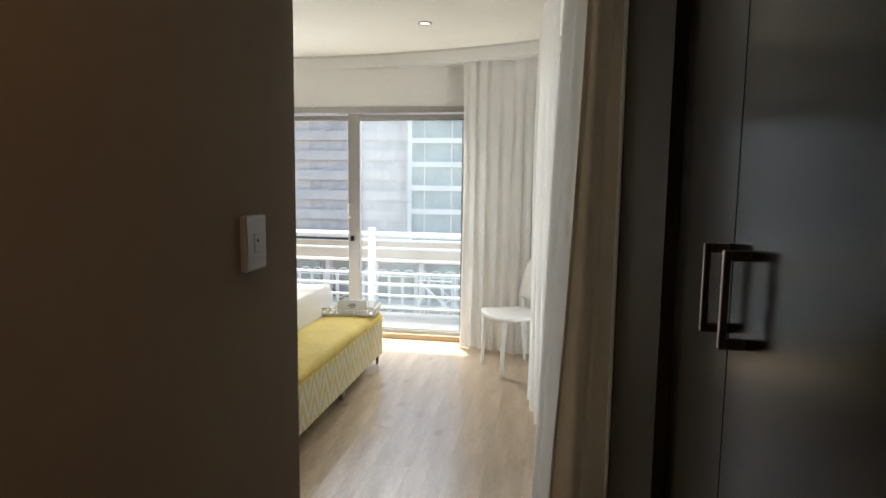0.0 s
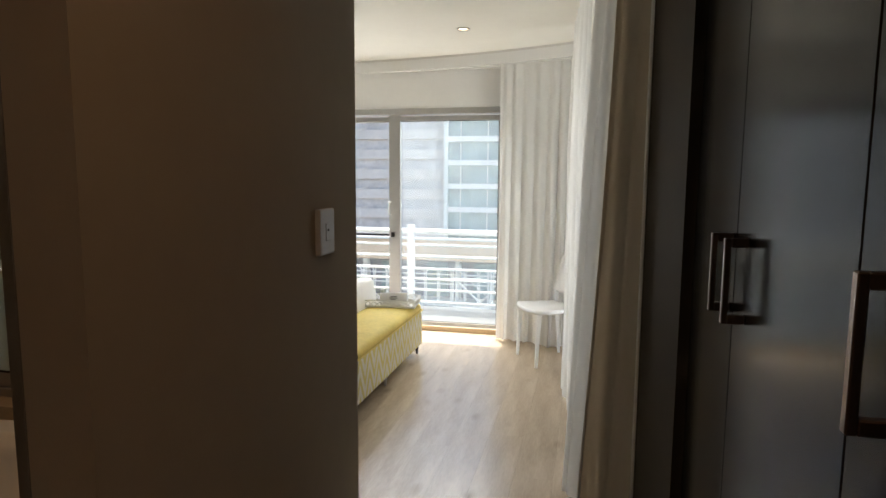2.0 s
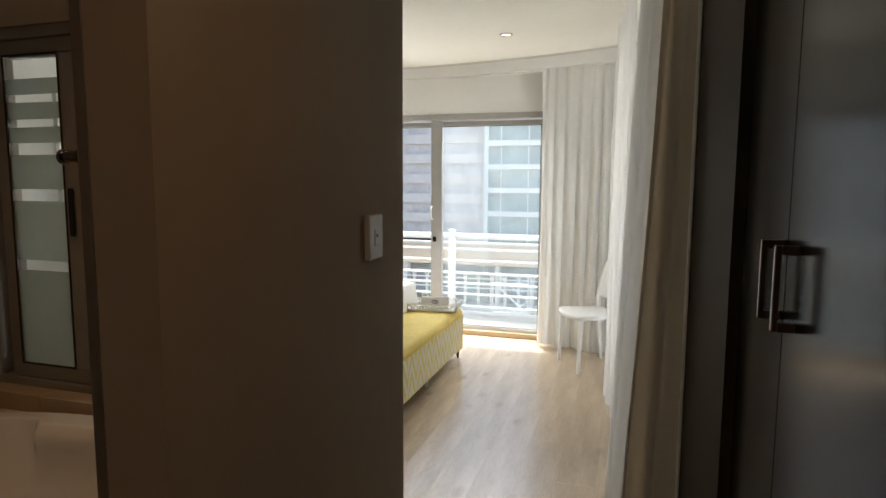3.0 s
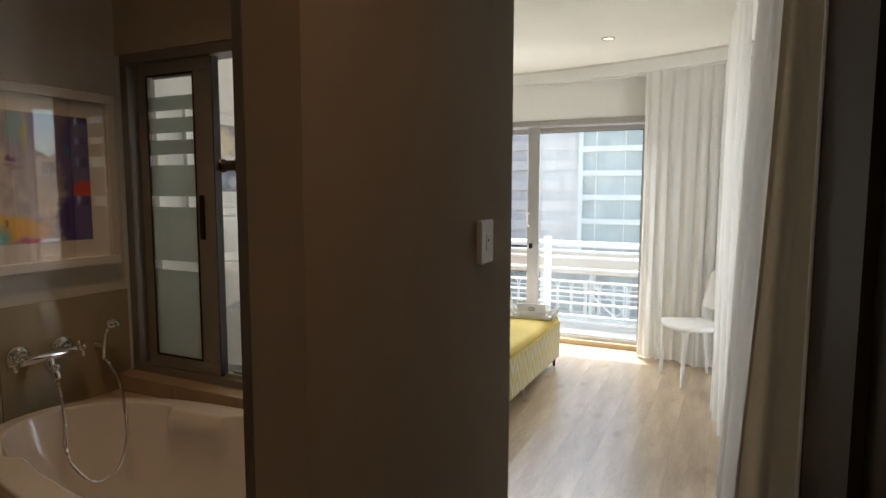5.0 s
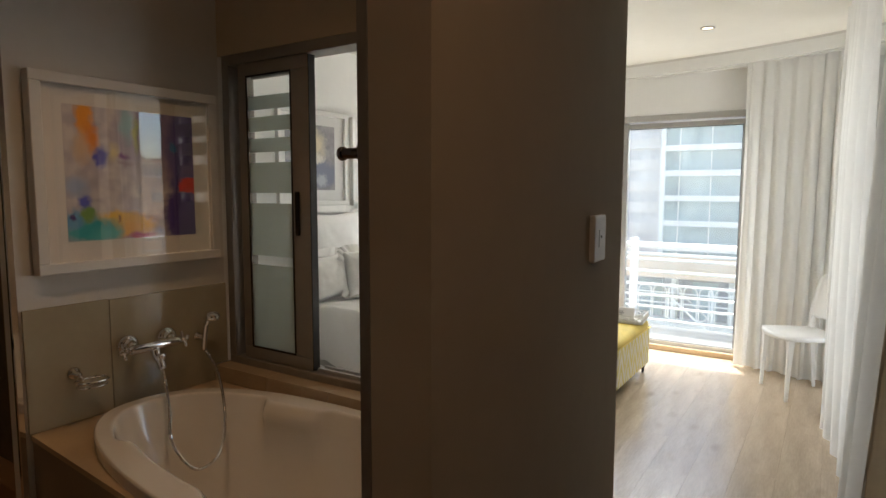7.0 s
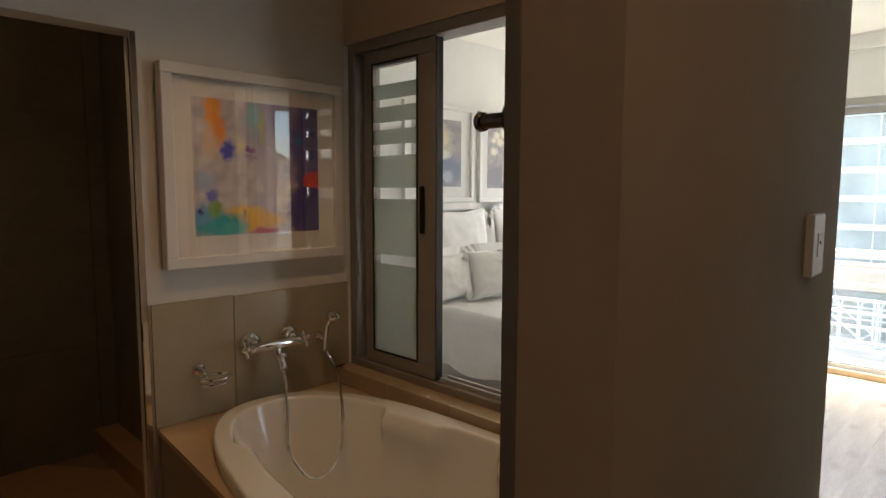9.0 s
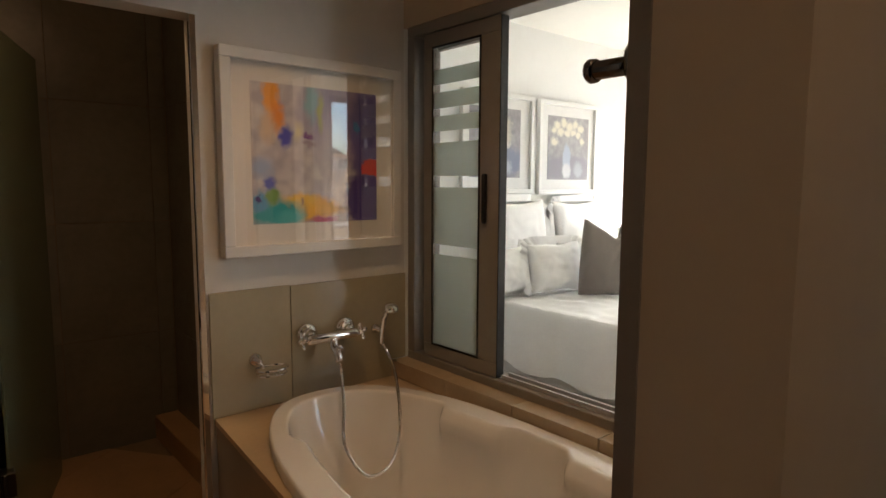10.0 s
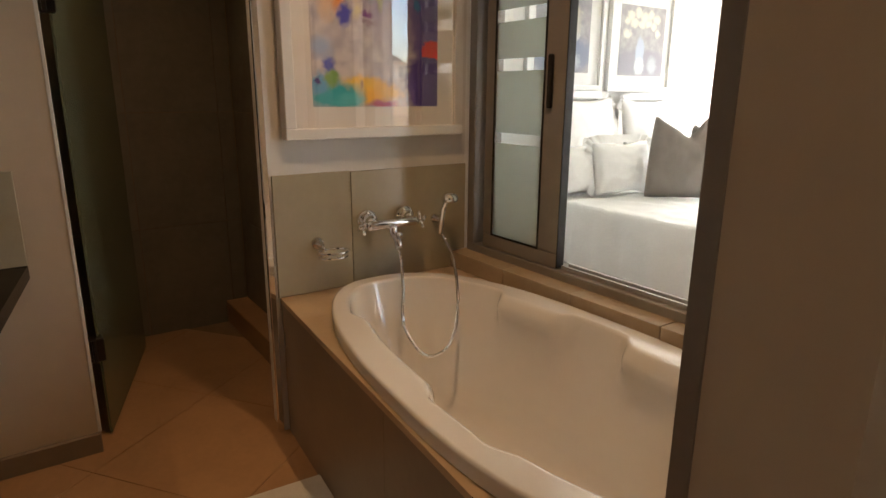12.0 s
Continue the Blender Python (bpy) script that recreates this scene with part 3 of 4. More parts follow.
# local: front edge along y at x = 0, the back towards +x
def leg(x, y, dx, dy, h):
    rings = []
    for z, r in ((0.0, 0.009), (h * 0.6, 0.0135), (h, 0.021)):
        f = 1 - z / h
        rings.append([(x + dx * f + sx * r, y + dy * f + sy * r, z) for sx, sy in ((-1, -1), (1, -1), (1, 1), (-1, 1))])
    return loft(rings)


for x, y, dx, dy in ((0.02, 0.185, -0.015, 0.012), (0.02, -0.185, -0.015, -0.012), (0.33, 0.165, 0.04, 0.0), (0.33, -0.165, 0.04, 0.0)):
    part("leg", leg(x, y, dx, dy, 0.425), white_plastic, chair)
rings = []
for i in range(13):
    u = i / 12
    x = -0.01 + 0.37 * u
    half = 0.215 - 0.035 * u - (0.02 if i in (0, 12) else 0)
    dip = -0.016 * math.sin(math.pi * u)
    top = [(x - (0.045 * (1 - (k / 4 - 1) ** 2) * (1 - u) ** 3 if i < 6 else 0), half * (k / 4 - 1), 0.452 + dip * (1 - (k / 4 - 1) ** 2)) for k in range(9)]
    rings.append(top + [(px, py, 0.424 + 0.3 * dip) for px, py, _ in top[::-1]])
part("seat", loft(rings), white_plastic, chair, smooth=True)
rings = []
for i in range(15):
    v = i / 14
    z = 0.53 + 0.32 * v
    half = 0.185 + 0.012 * math.sin(math.pi * v) - (0.05 * max(0, (v - 0.86) / 0.14) ** 2)
    lean = 0.315 + 0.075 * v
    row = [(lean + 0.045 * (1 - (k / 6 - 1) ** 2), half * (k / 6 - 1), z) for k in range(13)]
    rings.append(row + [(x + 0.020, y, zz) for x, y, zz in row[::-1]])
part("backrest", loft(rings), white_plastic, chair, smooth=True)
for s in (-1, 1):
    part("back_post", loft([[(x + dx, s * (0.165 + dy), z) for dx, dy in ((-0.012, -0.016), (0.014, -0.016), (0.014, 0.018), (-0.012, 0.018))] for x, z in ((0.33, 0.42), (0.330, 0.48), (0.332, 0.545))]), white_plastic, chair)

# bench at the bed's foot
bench = thing("bench", -1.745, 4.17, 0, "yellow velvet upholstered bench with chevron sides", "bench")
HL = 0.93
part("body", box(-0.20, 0.20, -HL, HL, 0.080, 0.372, 0.012, 2), chevron, bench, "pale cloth with yellow zigzag stripes")
rings = []
for z, g in ((0.372, -0.004), (0.378, 0.006), (0.398, 0.010), (0.418, 0.004), (0.435, -0.018), (0.443, -0.06), (0.447, -0.13)):
    ring = []
    for i in range(64):
        a = 2 * math.pi * (i + 0.5) / 64
        c, s = math.cos(a), math.sin(a)
        e = 0.16
        ring.append(((0.20 + g) * math.copysign(abs(c) ** e, c), (HL + g) * math.copysign(abs(s) ** e, s), z))
    rings.append(ring)
part("seat_cushion", loft(rings), yellow_velvet, bench, "yellow velvet top", smooth=True)
part("piping", tube([(0.204, -HL + 0.01, 0.373), (0.204, 0, 0.373), (0.204, HL - 0.01, 0.373)], 0.006, 8), yellow_velvet, bench)
part("piping", tube([(-0.19, HL + 0.004, 0.373), (0.0, HL + 0.004, 0.373), (0.19, HL + 0.004, 0.373)], 0.006, 8), yellow_velvet, bench)
for x in (0.165, -0.165):
    for y in (-HL + 0.045, 0.067, HL - 0.045):
        part("leg", lathe([(0.008, 0.0), (0.011, 0.02), (0.017, 0.09)], 12, "z", (x, y, 0)), black_metal if y > 0.5 else aluminium, bench, smooth=True)

# tray with a folded booklet and flowers
tray = thing("tray", -1.735, 4.895, 0.447, "white pierced metal tray on the yellow bench", "tray", rz=6)
part("base", box(-0.20, 0.20, -0.14, 0.14, 0.0, 0.008, 0.002), white_gloss, tray)


def pierced(length, along):
    """A side of the tray: a rail over a row of scroll rings."""
    bm = bmesh.new()
    k = int(length / 0.045)
    for i in range(k):
        c = -length / 2 + length * (i + 0.5) / k
        pts = [(c + 0.019 * math.cos(a), 0.030 + 0.017 * math.sin(a)) for a in [2 * math.pi * j / 10 for j in range(11)]]
        tube([(p, 0, q) if along == "x" else (0, p, q) for p, q in pts], 0.0055, 5, bm)
    for h in (0.012, 0.056):
        q = [(-length / 2, 0, h), (0, 0, h + (0.006 if h > 0.05 else 0)), (length / 2, 0, h)]
        tube(q if along == "x" else [(b, a, c) for a, b, c in q], 0.006, 6, bm)
    return bm


for y in (-0.14, 0.14):
    part("side", pierced(0.40, "x"), white_gloss, tray, m=Matrix.Translation((0, y, 0)))
for x in (-0.20, 0.20):
    part("side", pierced(0.28, "y"), white_gloss, tray, m=Matrix.Translation((x, 0, 0)))
book = thing("booklet", -1.72, 4.865, 0.462, "white folded booklet standing in the tray", "booklet", rz=12)
bm = loft([[(-0.11, -0.055, 0.0), (-0.11, -0.01, 0.088), (-0.11, 0.008, 0.088), (-0.11, 0.06, 0.0)], [(0.11, -0.055, 0.0), (0.11, -0.01, 0.088), (0.11, 0.008, 0.088), (0.11, 0.06, 0.0)]])
part("cover", bm, white_paper, book)
for i, w in enumerate((0.05, 0.062, 0.04)):
    z = 0.06 - i * 0.011
    y = -0.055 + 0.045 * z / 0.088 - 0.0015
    part("print_bar", box(0.0 - w / 2, w / 2, y - 0.001, y + 0.001, z, z + 0.005), ink, book)
flowers = thing("flowers", -1.86, 4.96, 0.455, "small bunch of pale dried flowers in the tray", "flowers")
rnd = random.Random(4)
for i in range(9):
    a, r = rnd.uniform(0, 6.28), rnd.uniform(0.01, 0.05)
    tip = (r * math.cos(a) * 1.4, r * math.sin(a), rnd.uniform(0.06, 0.12))
    part("stem", tube(spline([(0, 0, 0), (tip[0] * 0.4, tip[1] * 0.4, tip[2] * 0.6), tip], 6), 0.002, 5), leaf_mat, flowers)
    bm = bmesh.new()
    for j in range(5):
        b = 2 * math.pi * j / 5
        q = [Vector(tip) + Vector(((0.022 * math.cos(b + s) * f), 0.022 * math.sin(b + s) * f, 0.008 * f)) for s, f in ((0, 0), (-0.5, 0.8), (0, 1.1), (0.5, 0.8))]
        bm.faces.new([bm.verts.new(p) for p in q])
    part("petals", bm, petal_mat if i % 3 else leaf_mat, flowers)

# bed: base, mattress, duvet
bed = thing("bed", -2.86, 4.12, 0, "double bed made up in crumpled white linen", "bed")
part("base", box(-0.90, 0.86, -0.80, 0.80, 0.04, 0.34, 0.02, 2), bed_base_cloth, bed, "pale upholstered bed base")
part("mattress", box(-0.91, 0.87, -0.81, 0.81, 0.34, 0.58, 0.05, 3), linen, bed)
for x in (-0.8, 0.78):
    for y in (-0.7, 0.7):
        part("foot", lathe([(0.02, 0), (0.025, 0.045)], 10, "z", (x, y, 0)), black_metal, bed)
NX, NY = 110, 120


def duvet_point(u, v, u0=0.0, grow=0.0):
    """u from head to foot, v across; the edges hang down."""
    s = (v - 0.5) * (2.34 + 0.13 * grow + 0.03 * math.sin(u * 23 + 3 * grow))
    x = -0.60 + u * 1.80
    hang_f = max(0, x - 0.90)
    hang_s = max(0, abs(s) - 0.83)
    r = 0.05
    y, z = s, 0.64
    if hang_s > 0:
        y = math.copysign(0.83 + 0.045 * (1 - math.exp(-hang_s / r)) + (0.022 * noise.noise((x * 5.0, 2.0 + s, 5.0)) + 0.010 * math.sin(x * 13 + s)) * min(1, hang_s * 6), s)
        z -= max(0, hang_s - 0.02)
    if hang_f > 0:
        x = 0.90 + 0.045 * (1 - math.exp(-hang_f / r))
        z -= max(0, hang_f - 0.02)
    z += 0.018 * noise.noise((x * 2.3, y * 2.3, 1.0)) + 0.011 * noise.noise((x * 6, y * 9, 3.0)) + 0.006 * abs(noise.noise((x * 11 + y * 4, y * 5, 9.0)))
    z += 0.02 * noise.noise((x * 3.0, s * 0.8, 7.0)) * min(1, hang_s * 5)
    if grow:
        y -= math.copysign(0.003, y) * min(1, hang_s * 20)
        x -= 0.022 * (hang_f > 0)
        z -= 0.022
    return (x, y, max(z, 0.10))


def duvet_layer(name, u0, grow, parent, label=""):
    bm = bmesh.new()
    g = [[bm.verts.new(duvet_point(i / NX, j / NY, u0, grow)) for j in range(NY + 1)] for i in range(NX + 1)]
    for i in range(NX):
        for j in range(NY):
            bm.faces.new((g[i][j], g[i + 1][j], g[i + 1][j + 1], g[i][j + 1]))
    ob = part(name, bm, linen, parent, label, True)
    sol = ob.modifiers.new("thickness", "SOLIDIFY")
    sol.thickness, sol.offset, sol.use_rim = 0.002, -1, False
    return ob


duvet = thing("duvet", -2.86, 4.12, 0, "crumpled white linen duvet hanging over the bed", "duvet")
duvet_layer("cover", 0.0, 0.0, duvet)
duvet_layer("under_sheet", 0.0, 1.0, duvet, "thin white sheet with a wavy hem")


def pillow_mesh(w, h, t, chop=0.0, ruffle=0.0, seed=0, n=26):
    """A stuffed cushion standing on its edge: width along y, height along z, thickness along x."""
    bm = bmesh.new()
    def sheet(sign):
        vs = []
        for i in range(n + 1):
            row = []
            for j in range(n + 1):
                a, b = 2 * i / n - 1, 2 * j / n - 1
                pinch = 1 - 0.10 * (1 - a * a) * abs(b) ** 3 - 0.0
                pinch2 = 1 - 0.10 * (1 - b * b) * abs(a) ** 3
                th = t / 2 * max(0, (1 - a * a)) ** 0.42 * max(0, (1 - b * b)) ** 0.42
                y, z = w / 2 * a * pinch2, h / 2 * b * pinch
                if chop:
                    y = w / 2 * a * (1 - 0.11 * (1 + b)) * (1 + 0.03 * (1 - b * b))
                    z = h / 2 * b - chop * h * max(0, b) ** 2 * max(0, 1 - abs(a - 0.2) / (0.72 if a > 0.2 else 1.05))
                    th *= 1 - 0.5 * max(0, b) * math.exp(-((a - 0.2) / 0.35) ** 2)
                th *= 1 + 0.16 * noise.noise((a * 2.5 + seed, b * 2.5, seed)) + 0.08 * noise.noise((a * 6 + seed, b * 5, seed))
                z += 0.010 * noise.noise((a * 2, seed, b)) 
                row.append(bm.verts.new((sign * th, y, z + h / 2)))
            vs.append(row)
        return vs
    for sign in (1, -1):
        vs = sheet(sign)
        for i in range(n):
            for j in range(n):
                bm.faces.new((vs[i][j], vs[i + 1][j], vs[i + 1][j + 1], vs[i][j + 1]))
    bmesh.ops.remove_doubles(bm, verts=bm.verts, dist=0.0015)
    return bm


def ruffle_mesh(w, h, flange, seed):
    bm = bmesh.new()
    k = 96
    inner, outer = [], []
    for i in range(k):
        a = 2 * math.pi * i / k
        c, s = math.cos(a), math.sin(a)
        e = 0.32
        u, v = math.copysign(abs(c) ** e, c), math.copysign(abs(s) ** e, s)
        wav = 0.012 * math.sin(i * 1.1 + seed) + 0.008 * math.sin(i * 2.3)
        inner.append((0, w / 2 * u * 0.97, h / 2 * v * 0.97 + h / 2))
        outer.append((wav, (w / 2 + flange) * u, max((h / 2 + flange) * v + h / 2, -0.004)))
    return loft([inner, outer], cap=False, bm=bm)


def pillow(name, x, y, w, h, t, mat, label, rz=0, lean=0, chop=0.0, flange=0.0, seed=0, category="pillow"):
    ob = tagged(new(name), label, category)
    ob.matrix_world = pose(x, y, 0.655, 0, lean, rz)
    part("cover", pillow_mesh(w, h, t, chop, 0, seed), mat, ob, smooth=True)
    if flange:
        part("flange", ruffle_mesh(w, h, flange, seed), mat, ob, smooth=True)
    return ob


pillow("pillow", -3.66, 3.80, 0.68, 0.64, 0.17, linen, "large square white linen pillow against the headwall", 0, -9, 0, 0.04, 1)
pillow("pillow", -3.66, 4.56, 0.68, 0.63, 0.17, linen, "large square white linen pillow against the headwall", 3, -9, 0, 0.04, 2)
pillow("pillow", -3.42, 3.44, 0.44, 0.33, 0.20, linen, "white ruffled pillow propped on the bed's edge", 6, -14, 0, 0.05, 3)
pillow("pillow", -3.30, 3.78, 0.48, 0.35, 0.22, linen, "white ruffled pillow beside a grey cushion", -10, -12, 0, 0.05, 4)
pillow("pillow", -3.44, 4.66, 0.50, 0.36, 0.20, linen, "white ruffled pillow behind a grey cushion", 0, -14, 0, 0.05, 6)
pillow("cushion", -3.00, 3.975, 0.45, 0.52, 0.20, grey_linen, "grey linen cushion with a dented top", -42, -11, 0.27, 0, 5, "cushion")
pillow("cushion", -3.10, 4.55, 0.48, 0.46, 0.18, grey_linen, "grey linen cushion with a dented top", -4, -12, 0.22, 0, 7, "cushion")

# framed flower prints over the bed
print_a = picture("print_a", ((0.26, 0.25, 0.26), (0.36, 0.34, 0.35)), [(0.5, 0.25, 0.60, 0.24, (0.20, 0.22, 0.30), 0.2), (0.45, 0.30, 0.12, 0.20, (0.35, 0.42, 0.52), 0.3), (0.50, 0.72, 0.26, 0.20, (0.66, 0.58, 0.42), 0.3), (0.42, 0.62, 0.10, 0.08, (0.74, 0.70, 0.58), 0.4), (0.62, 0.50, 0.12, 0.07, (0.70, 0.66, 0.58), 0.4), (0.7, 0.15, 0.12, 0.10, (0.42, 0.44, 0.50), 0.3)], 0.10, 5)
flower_dots = [(0.22, 0.86, 0.07, 0.06), (0.38, 0.90, 0.07, 0.07), (0.52, 0.84, 0.08, 0.07), (0.66, 0.88, 0.07, 0.06), (0.80, 0.82, 0.08, 0.05), (0.30, 0.76, 0.08, 0.06), (0.46, 0.74, 0.08, 0.05), (0.62, 0.76, 0.07, 0.05), (0.74, 0.72, 0.06, 0.05), (0.16, 0.60, 0.08, 0.06), (0.84, 0.62, 0.06, 0.05), (0.14, 0.78, 0.06, 0.05)]
print_b = picture("print_b", ((0.28, 0.265, 0.27), (0.38, 0.36, 0.36)), [(0.5, 0.18, 0.70, 0.20, (0.24, 0.23, 0.26), 0.2), (0.46, 0.32, 0.09, 0.24, (0.42, 0.46, 0.55), 0.15), (0.46, 0.14, 0.11, 0.12, (0.62, 0.62, 0.64), 0.2), (0.75, 0.16, 0.10, 0.12, (0.40, 0.40, 0.45), 0.3)] + [(a, b, c, d, (0.70, 0.66, 0.54), 0.35) for a, b, c, d in flower_dots], 0.05, 6)


def framed(name, x, y0, y1, z0, z1, bar, proud, inner, sheet, label, category, glazed):
    """A picture on a wall that faces +x. inner: the sheet's edges y0, y1, z0, z1."""
    ob = thing(name, x, (y0 + y1) / 2, z0, label, category)
    bm = bmesh.new()
    for a, b, c, d in ((y0, y1, z1 - bar, z1), (y0, y1, z0, z0 + bar), (y0, y0 + bar, z0 + bar, z1 - bar), (y1 - bar, y1, z0 + bar, z1 - bar)):
        add_box(bm, x + 0.001, x + proud, a, b, c, d, 0.003)
    in_thing(part("frame", bm, white_gloss), ob)
    in_thing(part("mount", box(x + 0.001, x + proud - 0.022, y0 + bar, y1 - bar, z0 + bar, z1 - bar), white_paper, None, "white card mount"), ob)
    in_thing(part("sheet", box(x + proud - 0.024, x + proud - 0.0205, *inner), sheet), ob)
    if glazed:
        p = in_thing(part("glazing", box(x + proud - 0.012, x + proud - 0.009, y0 + bar, y1 - bar, z0 + bar, z1 - bar), picture_glass), ob)
        p.visible_shadow = False
    return ob


framed("framed_print", XB, 4.09, 4.832, 1.327, 2.06, 0.035, 0.04, (4.208, 4.73, 1.443, 1.946), print_b, "white framed print of pale flowers in a vase", "framed print", False)
framed("framed_print", XB, 3.285, 4.027, 1.333, 2.066, 0.035, 0.04, (3.366, 3.888, 1.453, 1.956), print_a, "white framed print of a pale bouquet", "framed print", False)

# ---- bathroom ----
abstract = picture("abstract", ((0.46, 0.43, 0.50), (0.66, 0.63, 0.64)), [
    (0.74, 0.80, 0.34, 0.34, (0.30, 0.25, 0.44), 0.3), (0.93, 0.66, 0.16, 0.44, (0.13, 0.11, 0.36), 0.2), (0.90, 0.16, 0.17, 0.22, (0.10, 0.07, 0.33), 0.15), (0.62, 0.52, 0.10, 0.24, (0.48, 0.44, 0.52), 0.5),
    (0.945, 0.43, 0.15, 0.105, (0.74, 0.035, 0.015), 0.06), (0.15, 0.90, 0.055, 0.16, (0.84, 0.36, 0.04), 0.35), (0.19, 0.77, 0.05, 0.10, (0.80, 0.30, 0.05), 0.45), (0.12, 0.70, 0.05, 0.10, (0.70, 0.52, 0.36), 0.6),
    (0.25, 0.63, 0.045, 0.075, (0.08, 0.09, 0.55), 0.35), (0.45, 0.90, 0.045, 0.13, (0.26, 0.50, 0.58), 0.5), (0.52, 0.82, 0.025, 0.12, (0.42, 0.47, 0.14), 0.5), (0.83, 0.73, 0.03, 0.05, (0.03, 0.22, 0.50), 0.3),
    (0.42, 0.635, 0.06, 0.02, (0.20, 0.06, 0.28), 0.4), (0.44, 0.58, 0.05, 0.02, (0.34, 0.26, 0.36), 0.5), (0.34, 0.66, 0.03, 0.06, (0.72, 0.66, 0.40), 0.6), (0.13, 0.28, 0.04, 0.055, (0.10, 0.12, 0.58), 0.35), (0.08, 0.40, 0.08, 0.07, (0.36, 0.46, 0.68), 0.5),
    (0.44, 0.10, 0.22, 0.085, (0.86, 0.48, 0.03), 0.3), (0.36, 0.16, 0.14, 0.05, (0.84, 0.56, 0.08), 0.45), (0.16, 0.075, 0.19, 0.085, (0.03, 0.40, 0.46), 0.35), (0.27, 0.04, 0.10, 0.05, (0.10, 0.52, 0.55), 0.4),
    (0.06, 0.17, 0.07, 0.06, (0.12, 0.36, 0.62), 0.35), (0.05, 0.19, 0.02, 0.025, (0.05, 0.03, 0.22), 0.4), (0.15, 0.19, 0.045, 0.05, (0.20, 0.38, 0.09), 0.35), (0.36, 0.14, 0.012, 0.03, (0.30, 0.16, 0.10), 0.5), (0.53, 0.015, 0.10, 0.025, (0.50, 0.05, 0.14), 0.4)], 0.055, 6)
framed("abstract_painting", XT, 1.2285, 1.99, 1.142, 1.873, 0.04, 0.05, (1.341, 1.875, 1.256, 1.765), abstract, "white framed abstract print in purple, orange and teal behind glass", "framed print", True)

# bath surround: deck, front panel, sill and wall tiles
surround = thing("bath_surround", -1.85, 1.6, 0, "tiled bath surround with a beige deck and brown panel", "bath surround")
BX, BY, BA, BB = -1.8425, 1.545, 0.8625, 0.412     # bath: centre and half sizes of its rim


def oval(a, b, n, e, cx=BX, cy=BY):
    out = []
    for i in range(n):
        t = 2 * math.pi * i / n
        c, s = math.cos(t), math.sin(t)
        out.append((cx + a * math.copysign(abs(c) ** (2 / e), c), cy + b * math.copysign(abs(s) ** (2 / e), s)))
    return out


N = 600
hole = [(x, y if y > BY else BY + (y - BY) * (1.0 + 0.21 * (x - BX))) for x, y in oval(BA - 0.03, BB - 0.03, N, 2.5)]


def deck_front(x):
    """The front edge of the deck runs a little out of square."""
    return 1.187 + (x - XT) * (1.040 - 1.187) / (-0.96 - XT)


outer = []
for x, y in hole:
    dx, dy = x - BX, y - BY
    k = min(((-0.96 - BX) if dx > 0 else (BX - (XT + 0.004))) / max(abs(dx), 1e-6), ((1.985 - BY) if dy > 0 else (BY - 1.06)) / max(abs(dy), 1e-6))
    px, py = BX + dx * k, BY + dy * k
    outer.append((px, deck_front(px) if dy < 0 and py < 1.2 else py))
bm = loft([[(x, y, 0.56) for x, y in hole], [(x, y, 0.56) for x, y in outer], [(x, y, 0.54) for x, y in outer], [(x, y, 0.54) for x, y in hole]], cap=False)
in_thing(part("deck", bm, deck_tile, None, "beige tiled deck"), surround)
in_thing(part("carcass", prism([(XT + 0.004, 1.200), (-0.97, 1.054), (-0.97, 1.064), (XT + 0.004, 1.210)], 0.0, 0.54), grout), surround)
for i in range(2):
    x0 = XT + 0.006 + i * 0.902
    in_thing(part("panel_tile", prism([(x0, deck_front(x0) + 0.004), (x0 + 0.900, deck_front(x0 + 0.900) + 0.004), (x0 + 0.900, deck_front(x0 + 0.900) + 0.012), (x0, deck_front(x0) + 0.012)], 0.004, 0.538), panel_tile), surround)
for i in range(5):
    x0 = XT + 0.006 + i * 0.362
    in_thing(part("sill_tile", box(x0, x0 + 0.359, 1.965, 2.06, 0.562, 0.634, 0.002), sill_tile), surround)
in_thing(part("wall_tile", box(XT + 0.001, XT + 0.011, 1.180, 1.4872, 0.562, 1.018, 0.0015), wall_tile), surround)
bm = box(XT + 0.001, XT + 0.011, 1.4902, 1.963, 0.562, 0.637)
add_box(bm, XT + 0.001, XT + 0.011, 1.4902, 2.038, 0.637, 1.014)
in_thing(part("wall_tile", bm, wall_tile), surround)

tub = thing("bathtub", BX, BY, 0, "off-white acrylic bathtub with scalloped arm rests, empty", "bathtub")


def step(x, c, half, soft):
    """1 within half of c, falling smoothly to 0 over soft."""
    f = max(0.0, min(1.0, (half + soft - abs(x - c)) / soft))
    return f * f * (3 - 2 * f)


def armrest(x, y):
    """How far the armrests draw the basin's edge in along the two long sides."""
    if y < 0:
        return 0.058 * step(x, -0.23, 0.23, 0.10) + 0.015 * step(x, 0.20, 0.05, 0.10) + 0.045 * step(x, 0.50, 0.10, 0.10)
    return 0.060 * step(x, -0.28, 0.11, 0.07) + 0.075 * step(x, 0.32, 0.16, 0.07)


